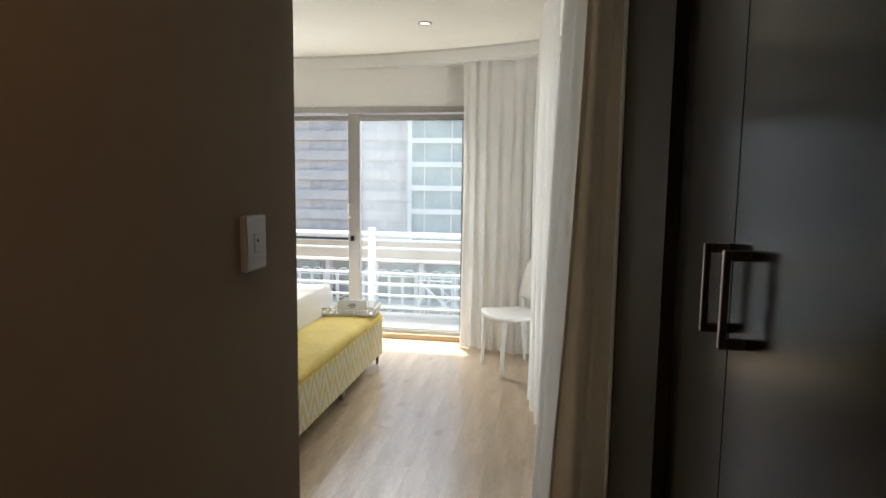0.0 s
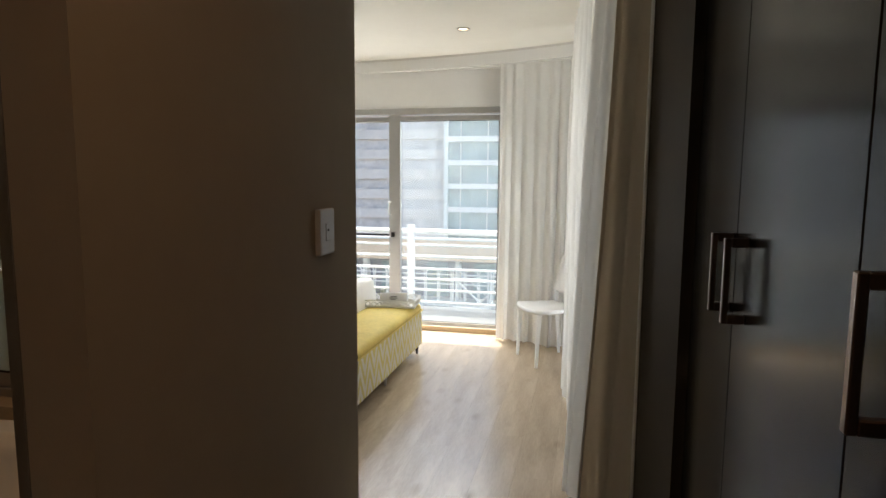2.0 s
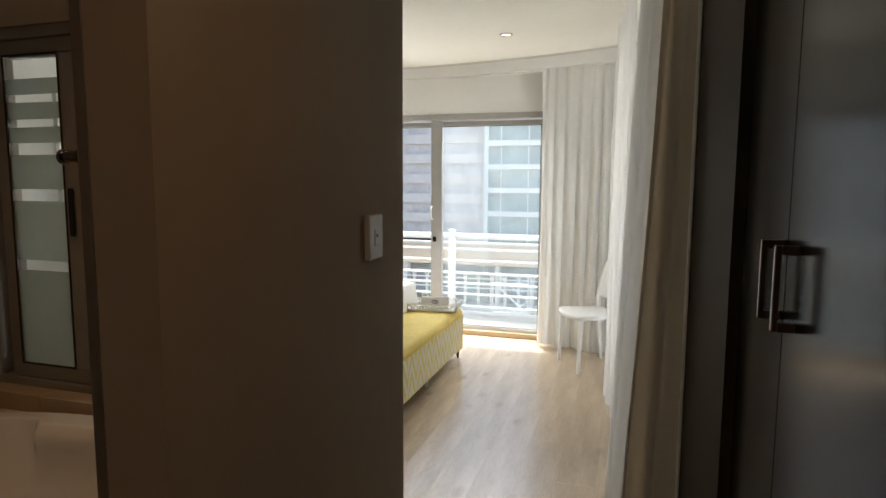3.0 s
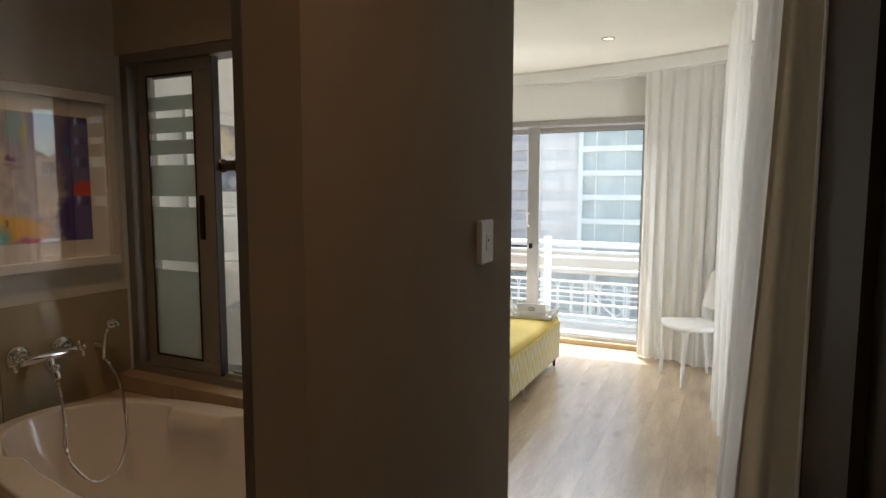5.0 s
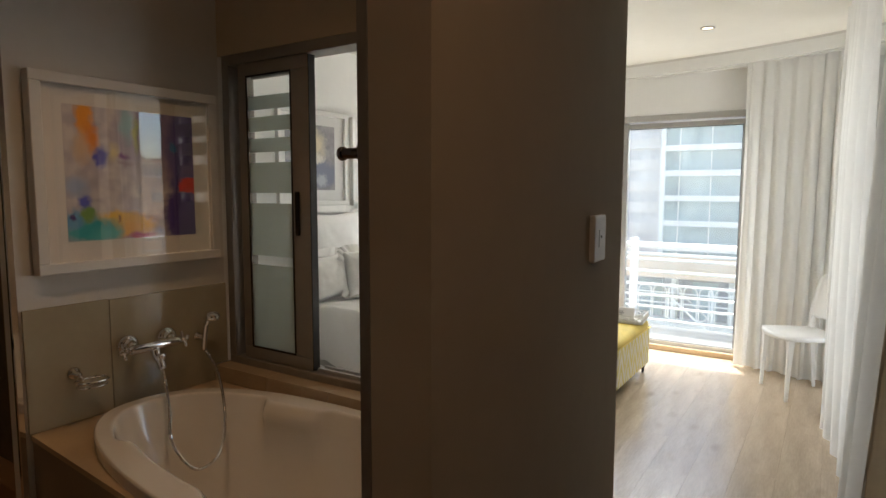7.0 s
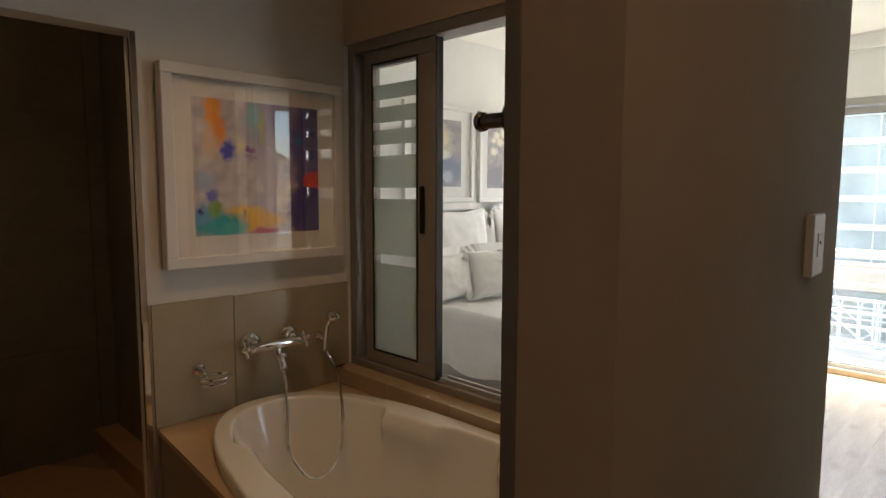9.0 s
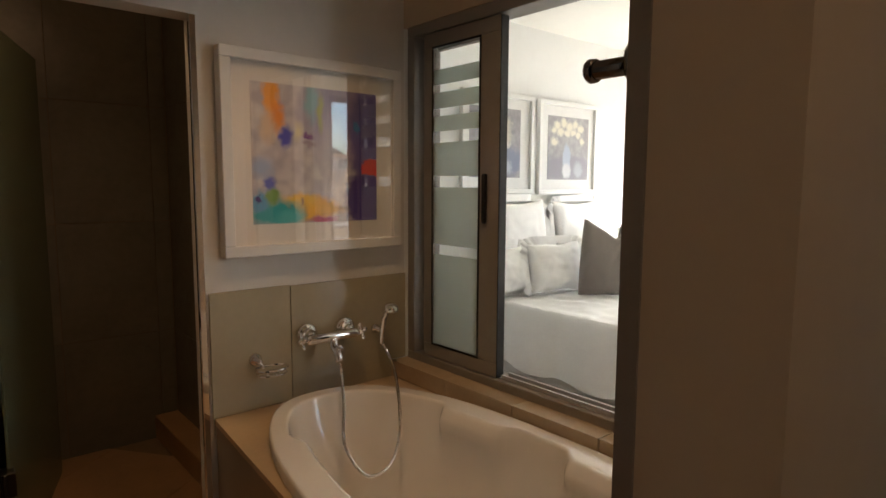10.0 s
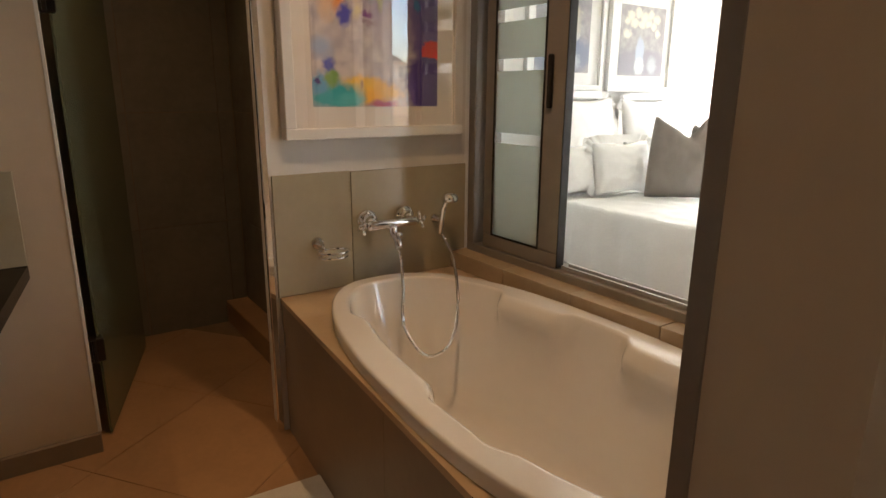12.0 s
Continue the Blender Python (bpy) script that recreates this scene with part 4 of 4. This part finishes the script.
# inset, share of the armrest, height; close rings keep the edges of the rim crisp
prof = [(0.0, 0.0, 0.5605), (0.0, 0.0, 0.592), (0.001, 0.0, 0.596), (0.004, 0.0, 0.600), (0.008, 0.0, 0.601), (0.012, 0.0, 0.6012),
        (0.050, 0.62, 0.6005), (0.055, 0.66, 0.6005), (0.060, 0.70, 0.599), (0.064, 0.74, 0.595), (0.066, 0.80, 0.589), (0.070, 0.95, 0.572), (0.074, 1.0, 0.555),
        (0.082, 0.72, 0.52), (0.094, 0.30, 0.46), (0.115, 0.04, 0.38), (0.135, 0.0, 0.30), (0.155, 0.0, 0.225), (0.175, 0.0, 0.175), (0.20, 0.0, 0.148), (0.24, 0.0, 0.137), (0.30, 0.0, 0.133), (0.36, 0.0, 0.131)]
N = 240
rings = []
for inset, share, z in prof:
    ring = []
    for i in range(N):
        t = 2 * math.pi * i / N
        c, s = math.cos(t), math.sin(t)
        x = (BA - inset * (1.0 + 0.5 * min(1, max(0, inset - 0.07) * 12))) * math.copysign(abs(c) ** 0.8, c)
        half = (0.423 + 0.09 * x if s < 0 else BB) - inset
        y = half * math.copysign(abs(s) ** 0.8, s)
        side_ = min(1.0, abs(y) / half * 1.6) ** 2
        ring.append((x, y - math.copysign(share * armrest(x, y) * side_, y), z))
    rings.append(ring)
bm = loft(rings, cap=False)
bm.faces.new([v for v in list(bm.verts)[-N:]])
part("shell", bm, acrylic, tub, smooth=True)
part("drain", lathe([(0.0, 0.136), (0.022, 0.137), (0.03, 0.134), (0.031, 0.131)], 20, "z", (-0.12, 0, 0)), chrome, tub, "chrome drain", smooth=True)

mixer = thing("bath_mixer", XT + 0.011, 1.627, 0.822, "chrome wall-mounted bath mixer with cross handles", "bath mixer")
for y in (-0.085, 0.085):
    part("flange", lathe([(0.0, 0.0), (0.036, 0.0), (0.040, 0.012), (0.043, 0.024), (0.041, 0.032), (0.030, 0.035), (0.022, 0.040), (0.017, 0.055), (0.015, 0.07), (0.0, 0.071)], 24, "x", (0, y, 0)), chrome, mixer, smooth=True)
part("body", lathe([(0.0, -0.115), (0.017, -0.114), (0.020, -0.10), (0.020, 0.10), (0.017, 0.114), (0.0, 0.115)], 20, "y", (0.075, 0, -0.012)), chrome, mixer, smooth=True)
for s in (-1, 1):
    bm = lathe([(0.0, 0.112 * s), (0.011, 0.114 * s), (0.012, 0.142 * s), (0.007, 0.15 * s), (0.0, 0.151 * s)], 14, "y", (0.075, 0, -0.012))
    for a in (0.5, 0.5 + math.pi / 2):
        d = Vector((math.cos(a), 0, math.sin(a))) * 0.034
        c = Vector((0.075, 0.132 * s, -0.012))
        tube([c - d, c - d * 0.5, c + d * 0.5, c + d], lambda i: (0.008, 0.0055, 0.0055, 0.008)[i], 8, bm)
    part("cross_handle", bm, chrome, mixer, smooth=True)
part("spout", tube(spline([(0.075, 0.0, -0.025), (0.082, 0.0, -0.055), (0.105, 0.004, -0.082), (0.112, 0.006, -0.105)], 10), lambda i: 0.021 - 0.0006 * i, 14), chrome, mixer, smooth=True)
part("diverter", lathe([(0.0, 0.0), (0.008, 0.001), (0.009, 0.02), (0.013, 0.026), (0.012, 0.034), (0.0, 0.036)], 14, "x", (0.098, 0, -0.05)), chrome, mixer, smooth=True)

hand = thing("hand_shower", XT + 0.011, 1.876, 0.79, "chrome hand shower in its wall bracket with a steel hose", "hand shower")
part("bracket", lathe([(0.0, 0.0), (0.020, 0.0), (0.019, 0.008), (0.010, 0.014), (0.010, 0.045), (0.0, 0.046)], 16, "x", (0, 0, 0.0)), chrome, hand, smooth=True)
part("grip", tube(spline([(0.045, 0.0, -0.06), (0.05, 0.0, -0.02), (0.06, 0.004, 0.05), (0.075, 0.010, 0.085)], 14), lambda i: 0.0095 + 0.003 * math.sin(i * 0.25), 12), chrome, hand, smooth=True)
part("spray_head", lathe([(0.0, 0.122), (0.016, 0.121), (0.028, 0.114), (0.035, 0.103), (0.035, 0.092), (0.031, 0.084), (0.0, 0.082)], 24, "z", (0.092, 0.014, 0.0)), chrome, hand, smooth=True)
hx, hy, hz = XT + 0.011, 1.893, 0.795
line = spline([(x - hx, y - hy, z - hz) for x, y, z in ((-2.652, 1.652, 0.712), (-2.62, 1.640, 0.67), (-2.48, 1.565, 0.615), (-2.34, 1.480, 0.545), (-2.30, 1.509, 0.458), (-2.30, 1.566, 0.415), (-2.30, 1.638, 0.432), (-2.32, 1.690, 0.499), (-2.40, 1.755, 0.58), (-2.58, 1.860, 0.665), (-2.70, 1.898, 0.72), (hx + 0.045, 1.90, 0.746))], 300)
part("hose", tube(line, lambda i: 0.0068 if i % 2 else 0.0054, 8), chrome, hand, "ribbed steel hose")

dish = thing("soap_dish", XT + 0.011, 1.341, 0.752, "chrome wire soap dish on the tiled wall", "soap dish")
part("rosette", lathe([(0.0, 0.0), (0.025, 0.0), (0.025, 0.005), (0.018, 0.012), (0.009, 0.016), (0.009, 0.045), (0.0, 0.046)], 20, "x"), chrome, dish, smooth=True)
bm = bmesh.new()
ring = [(0.075 + 0.040 * math.cos(a), 0.03 + 0.062 * math.sin(a)) for a in [2 * math.pi * i / 28 for i in range(29)]]
for z, f in ((-0.020, 1.0), (-0.040, 0.92)):
    tube([(0.075 + (x - 0.075) * f, 0.03 + (y - 0.03) * f, z) for x, y in ring], 0.0048 if z > -0.03 else 0.0032, 6, bm)
for i in range(-4, 5):
    y = 0.03 + i * 0.012
    w = 0.038 * math.sqrt(max(0, 1 - (i * 0.012 / 0.062) ** 2))
    tube([(0.075 - w, y, -0.036), (0.075, y, -0.040), (0.075 + w, y, -0.036)], 0.0018, 5, bm)
part("basket", bm, chrome, dish)
part("arm", tube([(0.03, 0.0, 0.0), (0.045, 0.005, -0.01), (0.045, 0.01, -0.024)], 0.005, 8), chrome, dish)

screen = thing("shower_screen", -3.13, 0.600, 0, "green-tinted frosted glass shower door standing open", "shower door")
part("pane", prism([(0.0, 0.0), (-0.82, 0.255), (-0.818, 0.263), (0.002, 0.008)], 0.015, 1.95), green_glass, screen)
for z in (0.366, 1.60):
    bm = box(-0.045, 0.018, -0.030, 0.022, z - 0.045, z + 0.045, 0.004)
    tube([(0.02, -0.012, z - 0.045), (0.02, -0.012, z + 0.045)], 0.008, 8, bm)
    part("hinge", bm, black_metal, screen, "dark metal pivot hinge")
ledge = tagged(part("shower_ledge", box(-4.12, XT - 0.12, 1.33, 1.46, 0, 0.13, 0.004), floor_tile), "low tiled ledge along the shower wall", "ledge", kind="structure")

vanity = thing("vanity", -2.8, -0.2, 0, "dark stone vanity counter on a plain cupboard", "vanity")
in_thing(part("counter", prism([(-3.03, 0.43), (-3.03, -1.2), (-2.45, -1.2), (-2.45, 0.345)], 0.700, 0.745), wardrobe_dark, None, "dark stone top"), vanity)
in_thing(part("cupboard", box(-3.03, -2.60, -1.2, 0.20, 0.10, 0.70, 0.003), wall_paint), vanity)
in_thing(part("splashback", box(-3.03, -3.02, -1.2, 0.43, 0.745, 1.06, 0.002), wall_tile), vanity)

mat_ob = thing("bath_mat", -2.12, 0.97, 0.0, "cream cotton bath mat on the tiled floor", "bath mat", rz=-4)
part("cloth", box(-0.31, 0.31, -0.20, 0.20, 0.009, 0.022, 0.006, 2), rubber_mat, mat_ob)

for x, y, share in ((-1.95, 1.36, 1.2), (-2.62, -0.55, 0.7), (-3.02, 0.92, 0.6)):
    d = thing("downlight", x, y, H, "small warm recessed downlight in the bathroom ceiling", "downlight", "bathroom downlights")
    part("ring", lathe([(0.034, -0.001), (0.036, -0.006), (0.048, -0.006), (0.050, 0.0)], 20), aluminium, d, smooth=True)
    part("bulb", lathe([(0.0, -0.004), (0.033, -0.003), (0.033, 0.0)], 16), lamp_glow, d)
    lamp = new("downlight_beam", bpy.data.lights.new("downlight_beam", "SPOT"))
    lamp.data.energy, lamp.data.color, lamp.data.spot_size, lamp.data.spot_blend, lamp.data.shadow_soft_size = WARM * share, (1.0, 0.60, 0.31), radians(118), 1.0, 0.03
    lamp.matrix_world = look((x, y, H - 0.012), (x, y, 0))

glow = thing("downlight", -0.34, 0.62, H, "small warm recessed downlight in the passage ceiling", "downlight")
part("ring", lathe([(0.034, -0.001), (0.036, -0.006), (0.048, -0.006), (0.050, 0.0)], 20), aluminium, glow, smooth=True)
part("bulb", lathe([(0.0, -0.004), (0.033, -0.003), (0.033, 0.0)], 16), lamp_glow, glow)
lamp = new("downlight_beam", bpy.data.lights.new("downlight_beam", "SPOT"))
lamp.data.energy, lamp.data.color, lamp.data.spot_size, lamp.data.spot_blend, lamp.data.shadow_soft_size = 5.7, (1.0, 0.60, 0.33), radians(140), 1.0, 0.03
lamp.matrix_world = look((-0.34, 0.62, H - 0.012), (-0.34, 0.62, 0))

# ---- outside ----
tagged(part("ground", box(-400, 400, 7.2, 600, -16, -15), concrete), "pale concrete ground and street far below", "ground", kind="structure")
tagged(part("ground_side", box(0.9, 400, -300, 7.2, -16, -15), concrete), "pale paving far below the side window", "ground", kind="structure")
tagged(part("balcony_slab", box(-4.4, 1.9, 6.08, 7.05, -0.22, -0.02), balcony_tile), "grey tiled balcony floor", "balcony", kind="structure")
tagged(part("balcony_slab_side", box(0.24, 1.9, 2.2, 6.08, -0.22, -0.02), balcony_tile), "grey tiled balcony floor beside the side window", "balcony", kind="structure")


def balustrade(name, line, label):
    """White steel rails and posts along a straight line between two points."""
    (x0, y0), (x1, y1) = line
    ob = thing(name, x0, y0, -0.02, label, "balustrade", "balcony balustrades")
    d = Vector((x1 - x0, y1 - y0, 0))
    for z, r in ((0.893, 0.032), (0.74, 0.0145), (0.61, 0.0145), (0.465, 0.0145), (0.346, 0.0145), (0.22, 0.0145), (0.08, 0.0145)):
        part("rail", tube([(0, 0, z), tuple(d * 0.5 + Vector((0, 0, z))), tuple(d + Vector((0, 0, z)))], r, 8), white_rail, ob)
    k = max(1, round(d.length / 1.9))
    for i in range(k + 1):
        p = d * (i / k)
        part("post", box(p.x - 0.036, p.x + 0.036, p.y - 0.036, p.y + 0.036, 0, 0.965, 0.004), white_rail, ob)
    return ob


balustrade("balustrade", ((-4.155, 6.9), (1.785, 6.9)), "white steel balcony balustrade with horizontal rails")
balustrade("balustrade", ((1.8, 2.4), (1.8, 6.8)), "white steel balcony balustrade beside the house")


def tower(name, x0, x1, y, z0, storeys, h, wall_m, band_m, label, bays, glass_m, depth=14, proud=0.9, post=True):
    """A tower block: a body, slabs that stand proud, recessed glazing in bays, posts."""
    ob = thing(name, (x0 + x1) / 2, y, z0, label, "building")
    w = (x1 - x0) / 2
    part("wall", box(-w, w, proud, depth, 0, storeys * h), wall_m, ob)
    part("roof", box(-w - 0.3, w + 0.3, 0, depth + 0.3, storeys * h, storeys * h + 0.6), band_m, ob)
    for i in range(storeys):
        z = i * h
        slab = part("slab", box(-w, w, -0.2, proud + 0.05, z, z + 0.42), band_m, ob)
        part("parapet", box(-w, w, -0.2, -0.08, z + 0.42, z + (0.68 if post else 1.3)), band_m, slab)
        for k in range(bays):
            a = -w + 2 * w * (k + 0.08) / bays
            b = -w + 2 * w * (k + 0.92) / bays
            win_ = part("window", box(a, b, proud - 0.06, proud + 0.02, z + 0.5, z + h - 0.1), glass_m, ob)
            part("frame", box((a + b) / 2 - 0.06, (a + b) / 2 + 0.06, proud - 0.12, proud - 0.06, z + 0.5, z + h - 0.1), band_m, win_)
    if post:
        for k in range(bays // 3 + 1):
            a = -w + 2 * w * k / max(1, bays // 3)
            part("post", box(a - 0.25, a + 0.25, -0.1, 0.3, 0, storeys * h), band_m, ob)
    return ob


tower("office_block", -52, -18.6, 82, -15, 14, 2.75, tower_grey, tower_grey, "grey office block with long horizontal bands", 2, block_glass, proud=0.3, post=False)
tower("apartment_tower", -18.4, 14, 78, -15, 12, 3.05, tower_glass, tower_white, "glazed apartment tower with white balcony slabs", 9, tower_glass)
# ramps that break the bands of the office block
block = bpy.data.objects["office_block"]
for i in range(4, 11):
    bm = loft([[(x, y, i * 2.75 + z) for x, z in ((-1.6, 1.05), (0.4, 1.05), (1.9, 1.50), (1.9, 1.66), (0.1, 1.32), (-1.6, 1.32))] for y in (-0.235, -0.1)])
    ramp = part("ramp", bm, tower_grey, block)
    ramp.location = (2.6, 0, 0)
# lower terrace across the street: a parapet band, arcades of white tube, a scaffold stair
terrace = thing("street_arcade", -10, 40, -15, "pale terrace with white tubular arcades below its parapet", "building")
part("wall", box(-26, 22, 1.6, 9, 0, 11.3), street_wall, terrace)
part("deck", box(-26, 22, 0.1, 5.5, 11.3, 11.6), concrete, terrace)
part("parapet", box(-26, 22, -0.15, 0.1, 10.95, 12.35, 0.03), beige_render, terrace, "beige rendered parapet")
part("coping", box(-26, 22, -0.25, 0.2, 12.35, 12.5, 0.02), tower_white, terrace)
for z in (10.15, 7.6):
    part("ledge", box(-26, 22, -0.1, 1.6, z - 2.3, z - 2.05), tower_white, terrace)
    bm = bmesh.new()
    for k in range(52):
        x = -25.6 + k * 0.92
        arc = [(x + 0.40 - 0.40 * math.cos(a), -0.3, z + 0.34 * math.sin(a)) for a in [math.pi * j / 6 for j in range(7)]]
        tube([(x, -0.3, z - 2.0)] + arc + [(x + 0.80, -0.3, z - 2.0)], 0.045, 5, bm)
    ob = part("arcade", bm, tower_white, terrace, "row of white tubular arches")
    for q in (-0.1, -0.75):
        part("crossbar", tube([(-26, -0.3, z + q), (-2, -0.3, z + q), (22, -0.3, z + q)], 0.05, 5), tower_white, terrace)
for k in range(14):
    x = -25 + k * 3.4
    part("doorway", box(x, x + 1.5, 1.5, 1.62, 8.2, 10.6), tower_glass, terrace)
    part("column", box(x + 2.2, x + 2.5, 0.9, 1.6, 0, 11.3), tower_white, terrace)
stair = thing("scaffold_stair", -7.4, 38.6, -15, "white steel scaffold stair in front of the arcade", "stair")
for x in (-1.15, 1.15):
    for y in (-0.5, 0.5):
        part("standard", tube([(x, y, 0), (x, y, 5.5), (x, y, 10.6)], 0.055, 6), tower_white, stair)
for k in range(6):
    z = 0.6 + k * 1.9
    part("ledger", tube([(-1.15, -0.5, z), (0, -0.5, z), (1.15, -0.5, z)], 0.05, 6), tower_white, stair)
    if k < 5:
        e = 1 if k % 2 else -1
        part("stringer", tube([(-1.1 * e, -0.5, z), (0, -0.5, z + 0.95), (1.1 * e, -0.5, z + 1.9)], 0.06, 6), tower_white, stair)
        part("handrail", tube([(-1.1 * e, -0.5, z + 0.8), (0, -0.5, z + 1.75), (1.1 * e, -0.5, z + 2.7)], 0.035, 6), tower_white, stair)

# house seen through the side window
house = thing("house", 75, 48, -15, "beige rendered apartment house with a set-back top storey", "house")
part("wall", box(0, 14, -20, 22, 0, 18.2), beige_render, house)
part("coping", box(-0.25, 0.4, -20, 22, 18.2, 18.45), tower_white, house)
part("top_storey", box(2.2, 13, -17, 19, 18.2, 20.4), tower_white, house, "pale set-back top storey")
part("roof", box(1.2, 13.5, -18, 20, 20.4, 20.75), beige_render, house)
part("ledge", box(-0.9, 0, -20, 22, 12.7, 13.0), roof_tile, house, "brown ledge between the storeys")
for k in range(10):
    y = -19.2 + k * 4.1
    w = part("window", box(2.1, 2.24, y, y + 3.1, 18.55, 20.1), tower_glass, house)
    for j in range(1, 4):
        part("frame", box(2.04, 2.1, y + j * 0.78 - 0.05, y + j * 0.78 + 0.05, 18.55, 20.1), tower_white, w)
    for z in (14.95, 10.6):
        w = part("window", box(-0.05, 0.06, y - 0.1, y + 1.35, z, z + 1.2), tower_glass, house)
        part("frame", box(-0.1, -0.05, y + 0.58, y + 0.67, z, z + 1.2), tower_white, w)
        part("sill", box(-0.2, 0.0, y - 0.2, y + 1.45, z - 0.12, z), tower_white, w)


def tree(x, y, z, h, seed):
    rnd = random.Random(seed)
    ob = thing("tree", x, y, z, "dark green broad tree behind the house", "tree")
    bm = tube([(0, 0, 0), (0.1, 0.05, h * 0.3), (-0.05, 0.1, h * 0.6), (0.05, 0, h * 0.9)], lambda i: 0.4 - 0.1 * i, 8)
    for i in range(7):
        a = i * 0.9
        tube([(0, 0, h * (0.45 + 0.05 * i)), (1.2 * math.cos(a), 1.2 * math.sin(a), h * (0.55 + 0.05 * i)), (2.3 * math.cos(a), 2.3 * math.sin(a), h * (0.62 + 0.05 * i))], lambda i: 0.14 - 0.05 * i, 6, bm)
    part("trunk", bm, bark, ob)
    verts, faces = [], []
    for i in range(2600):
        a, b, r = rnd.uniform(0, 6.283), rnd.uniform(-0.9, 1), rnd.random() ** 0.4
        lump = 1 + 0.35 * noise.noise((math.cos(a) * 1.6, math.sin(a) * 1.6, b * 2 + seed))
        c = Vector((3.2 * r * lump * math.cos(a) * math.sqrt(1 - b * b), 3.2 * r * lump * math.sin(a) * math.sqrt(1 - b * b), h * 0.75 + 2.8 * r * lump * b))
        u = Vector((rnd.gauss(0, 1), rnd.gauss(0, 1), rnd.gauss(0, 1))).normalized() * 0.28
        v = u.cross(Vector((rnd.gauss(0, 1), rnd.gauss(0, 1), rnd.gauss(0, 1)))).normalized() * 0.16
        k = len(verts)
        verts += [c - u, c + v, c + u, c - v]
        faces.append((k, k + 1, k + 2, k + 3))
    me = bpy.data.meshes.new("crown")
    me.from_pydata([tuple(q) for q in verts], [], faces)
    me.materials.append(tree_leaf)
    crown = new("crown", me)
    crown.parent = ob
    return ob


tree(92, 56, -15, 27.0, 2)
tree(94, 63, -15, 25.5, 5)
tree(93, 49, -15, 25.0, 8)

# ---- floor pieces ----
rnd = random.Random(11)
plank_meshes = {}


def plank(x, y0, y1):
    key = round(y1 - y0, 3)
    if key not in plank_meshes:
        me = bpy.data.meshes.new("plank")
        bm = box(0.0002, 0.1918, 0.0002, key - 0.0002, -0.0115, 0.0, 0.0003)
        bm.to_mesh(me)
        bm.free()
        me.materials.append(plank_oak)
        plank_meshes[key] = me
    ob = new("plank", plank_meshes[key])
    ob.parent = floor
    ob.matrix_world = Matrix.Translation((x, y0, 0))


for c in range(25):
    x = -3.99 + c * 0.192
    low = 2.04 if x < -0.95 else -1.6
    if x > 0.12:
        continue
    y = low - (c * 0.47 % 1.2)
    while y < 5.86:
        a, b = max(y, low), min(y + 1.2, 5.86)
        if b - a > 0.02:
            plank(x, a, b)
        y += 1.2
tile_meshes = {}


def shower_piece(host, w, h, matrix):
    """One large wall tile, 8 mm thick, in its own joint."""
    key = (round(w, 3), round(h, 3))
    if key not in tile_meshes:
        me = bpy.data.meshes.new("tile")
        bm = box(0.0015, w - 0.0015, -0.008, 0.0, 0.0015, h - 0.0015, 0.001)
        bm.to_mesh(me)
        bm.free()
        me.materials.append(shower_tile)
        tile_meshes[key] = me
    ob = new("tile", tile_meshes[key])
    ob.parent = host
    ob.matrix_world = matrix


back_wall, side_wall = bpy.data.objects["wall_shower_back"], bpy.data.objects["wall_shower_side"]
for j in range(5):
    h = min(0.6, H - 0.002 - j * 0.6)
    if h < 0.05:
        continue
    for i in range(3):
        w = min(0.45, 1.452 - (0.47 + i * 0.45))
        if w > 0.05:
            shower_piece(back_wall, w, h, Matrix.Translation((-4.119, 0.47 + i * 0.45, j * 0.6)) @ Matrix.Rotation(radians(90), 4, "Z"))
    for i in range(3):
        w = min(0.45, -2.90 - (-4.105 + i * 0.45))
        if w > 0.05:
            shower_piece(side_wall, w, h, Matrix.Translation((-4.105 + i * 0.45, 1.459, j * 0.6)))
turn = radians(36.8)
for i in range(-6, 7):
    for j in range(-6, 7):
        x, y = -2.828 + 0.6 * (i * math.cos(turn) - j * math.sin(turn)), 0.935 + 0.6 * (i * math.sin(turn) + j * math.cos(turn))
        if not (-4.5 < x < -0.5 and -2.0 < y < 1.5):
            continue
        bm = box(-0.299, 0.299, -0.299, 0.299, 0.0005, 0.008, 0.0012)
        bm.transform(pose(x, y, 0, 0, 0, 36.8))
        # cut along the walls and the doorway
        for co, no in (((-4.118, 0, 0), (-1, 0, 0)), ((-0.905, 0, 0), (1, 0, 0)), ((0, -1.598, 0), (0, -1, 0)), ((0, 1.458, 0), (0, 1, 0))):
            bmesh.ops.bisect_plane(bm, geom=bm.verts[:] + bm.edges[:] + bm.faces[:], plane_co=co, plane_no=no, clear_outer=True)
        if len(bm.faces) > 3:
            part("tile", bm, floor_tile, bath_floor)
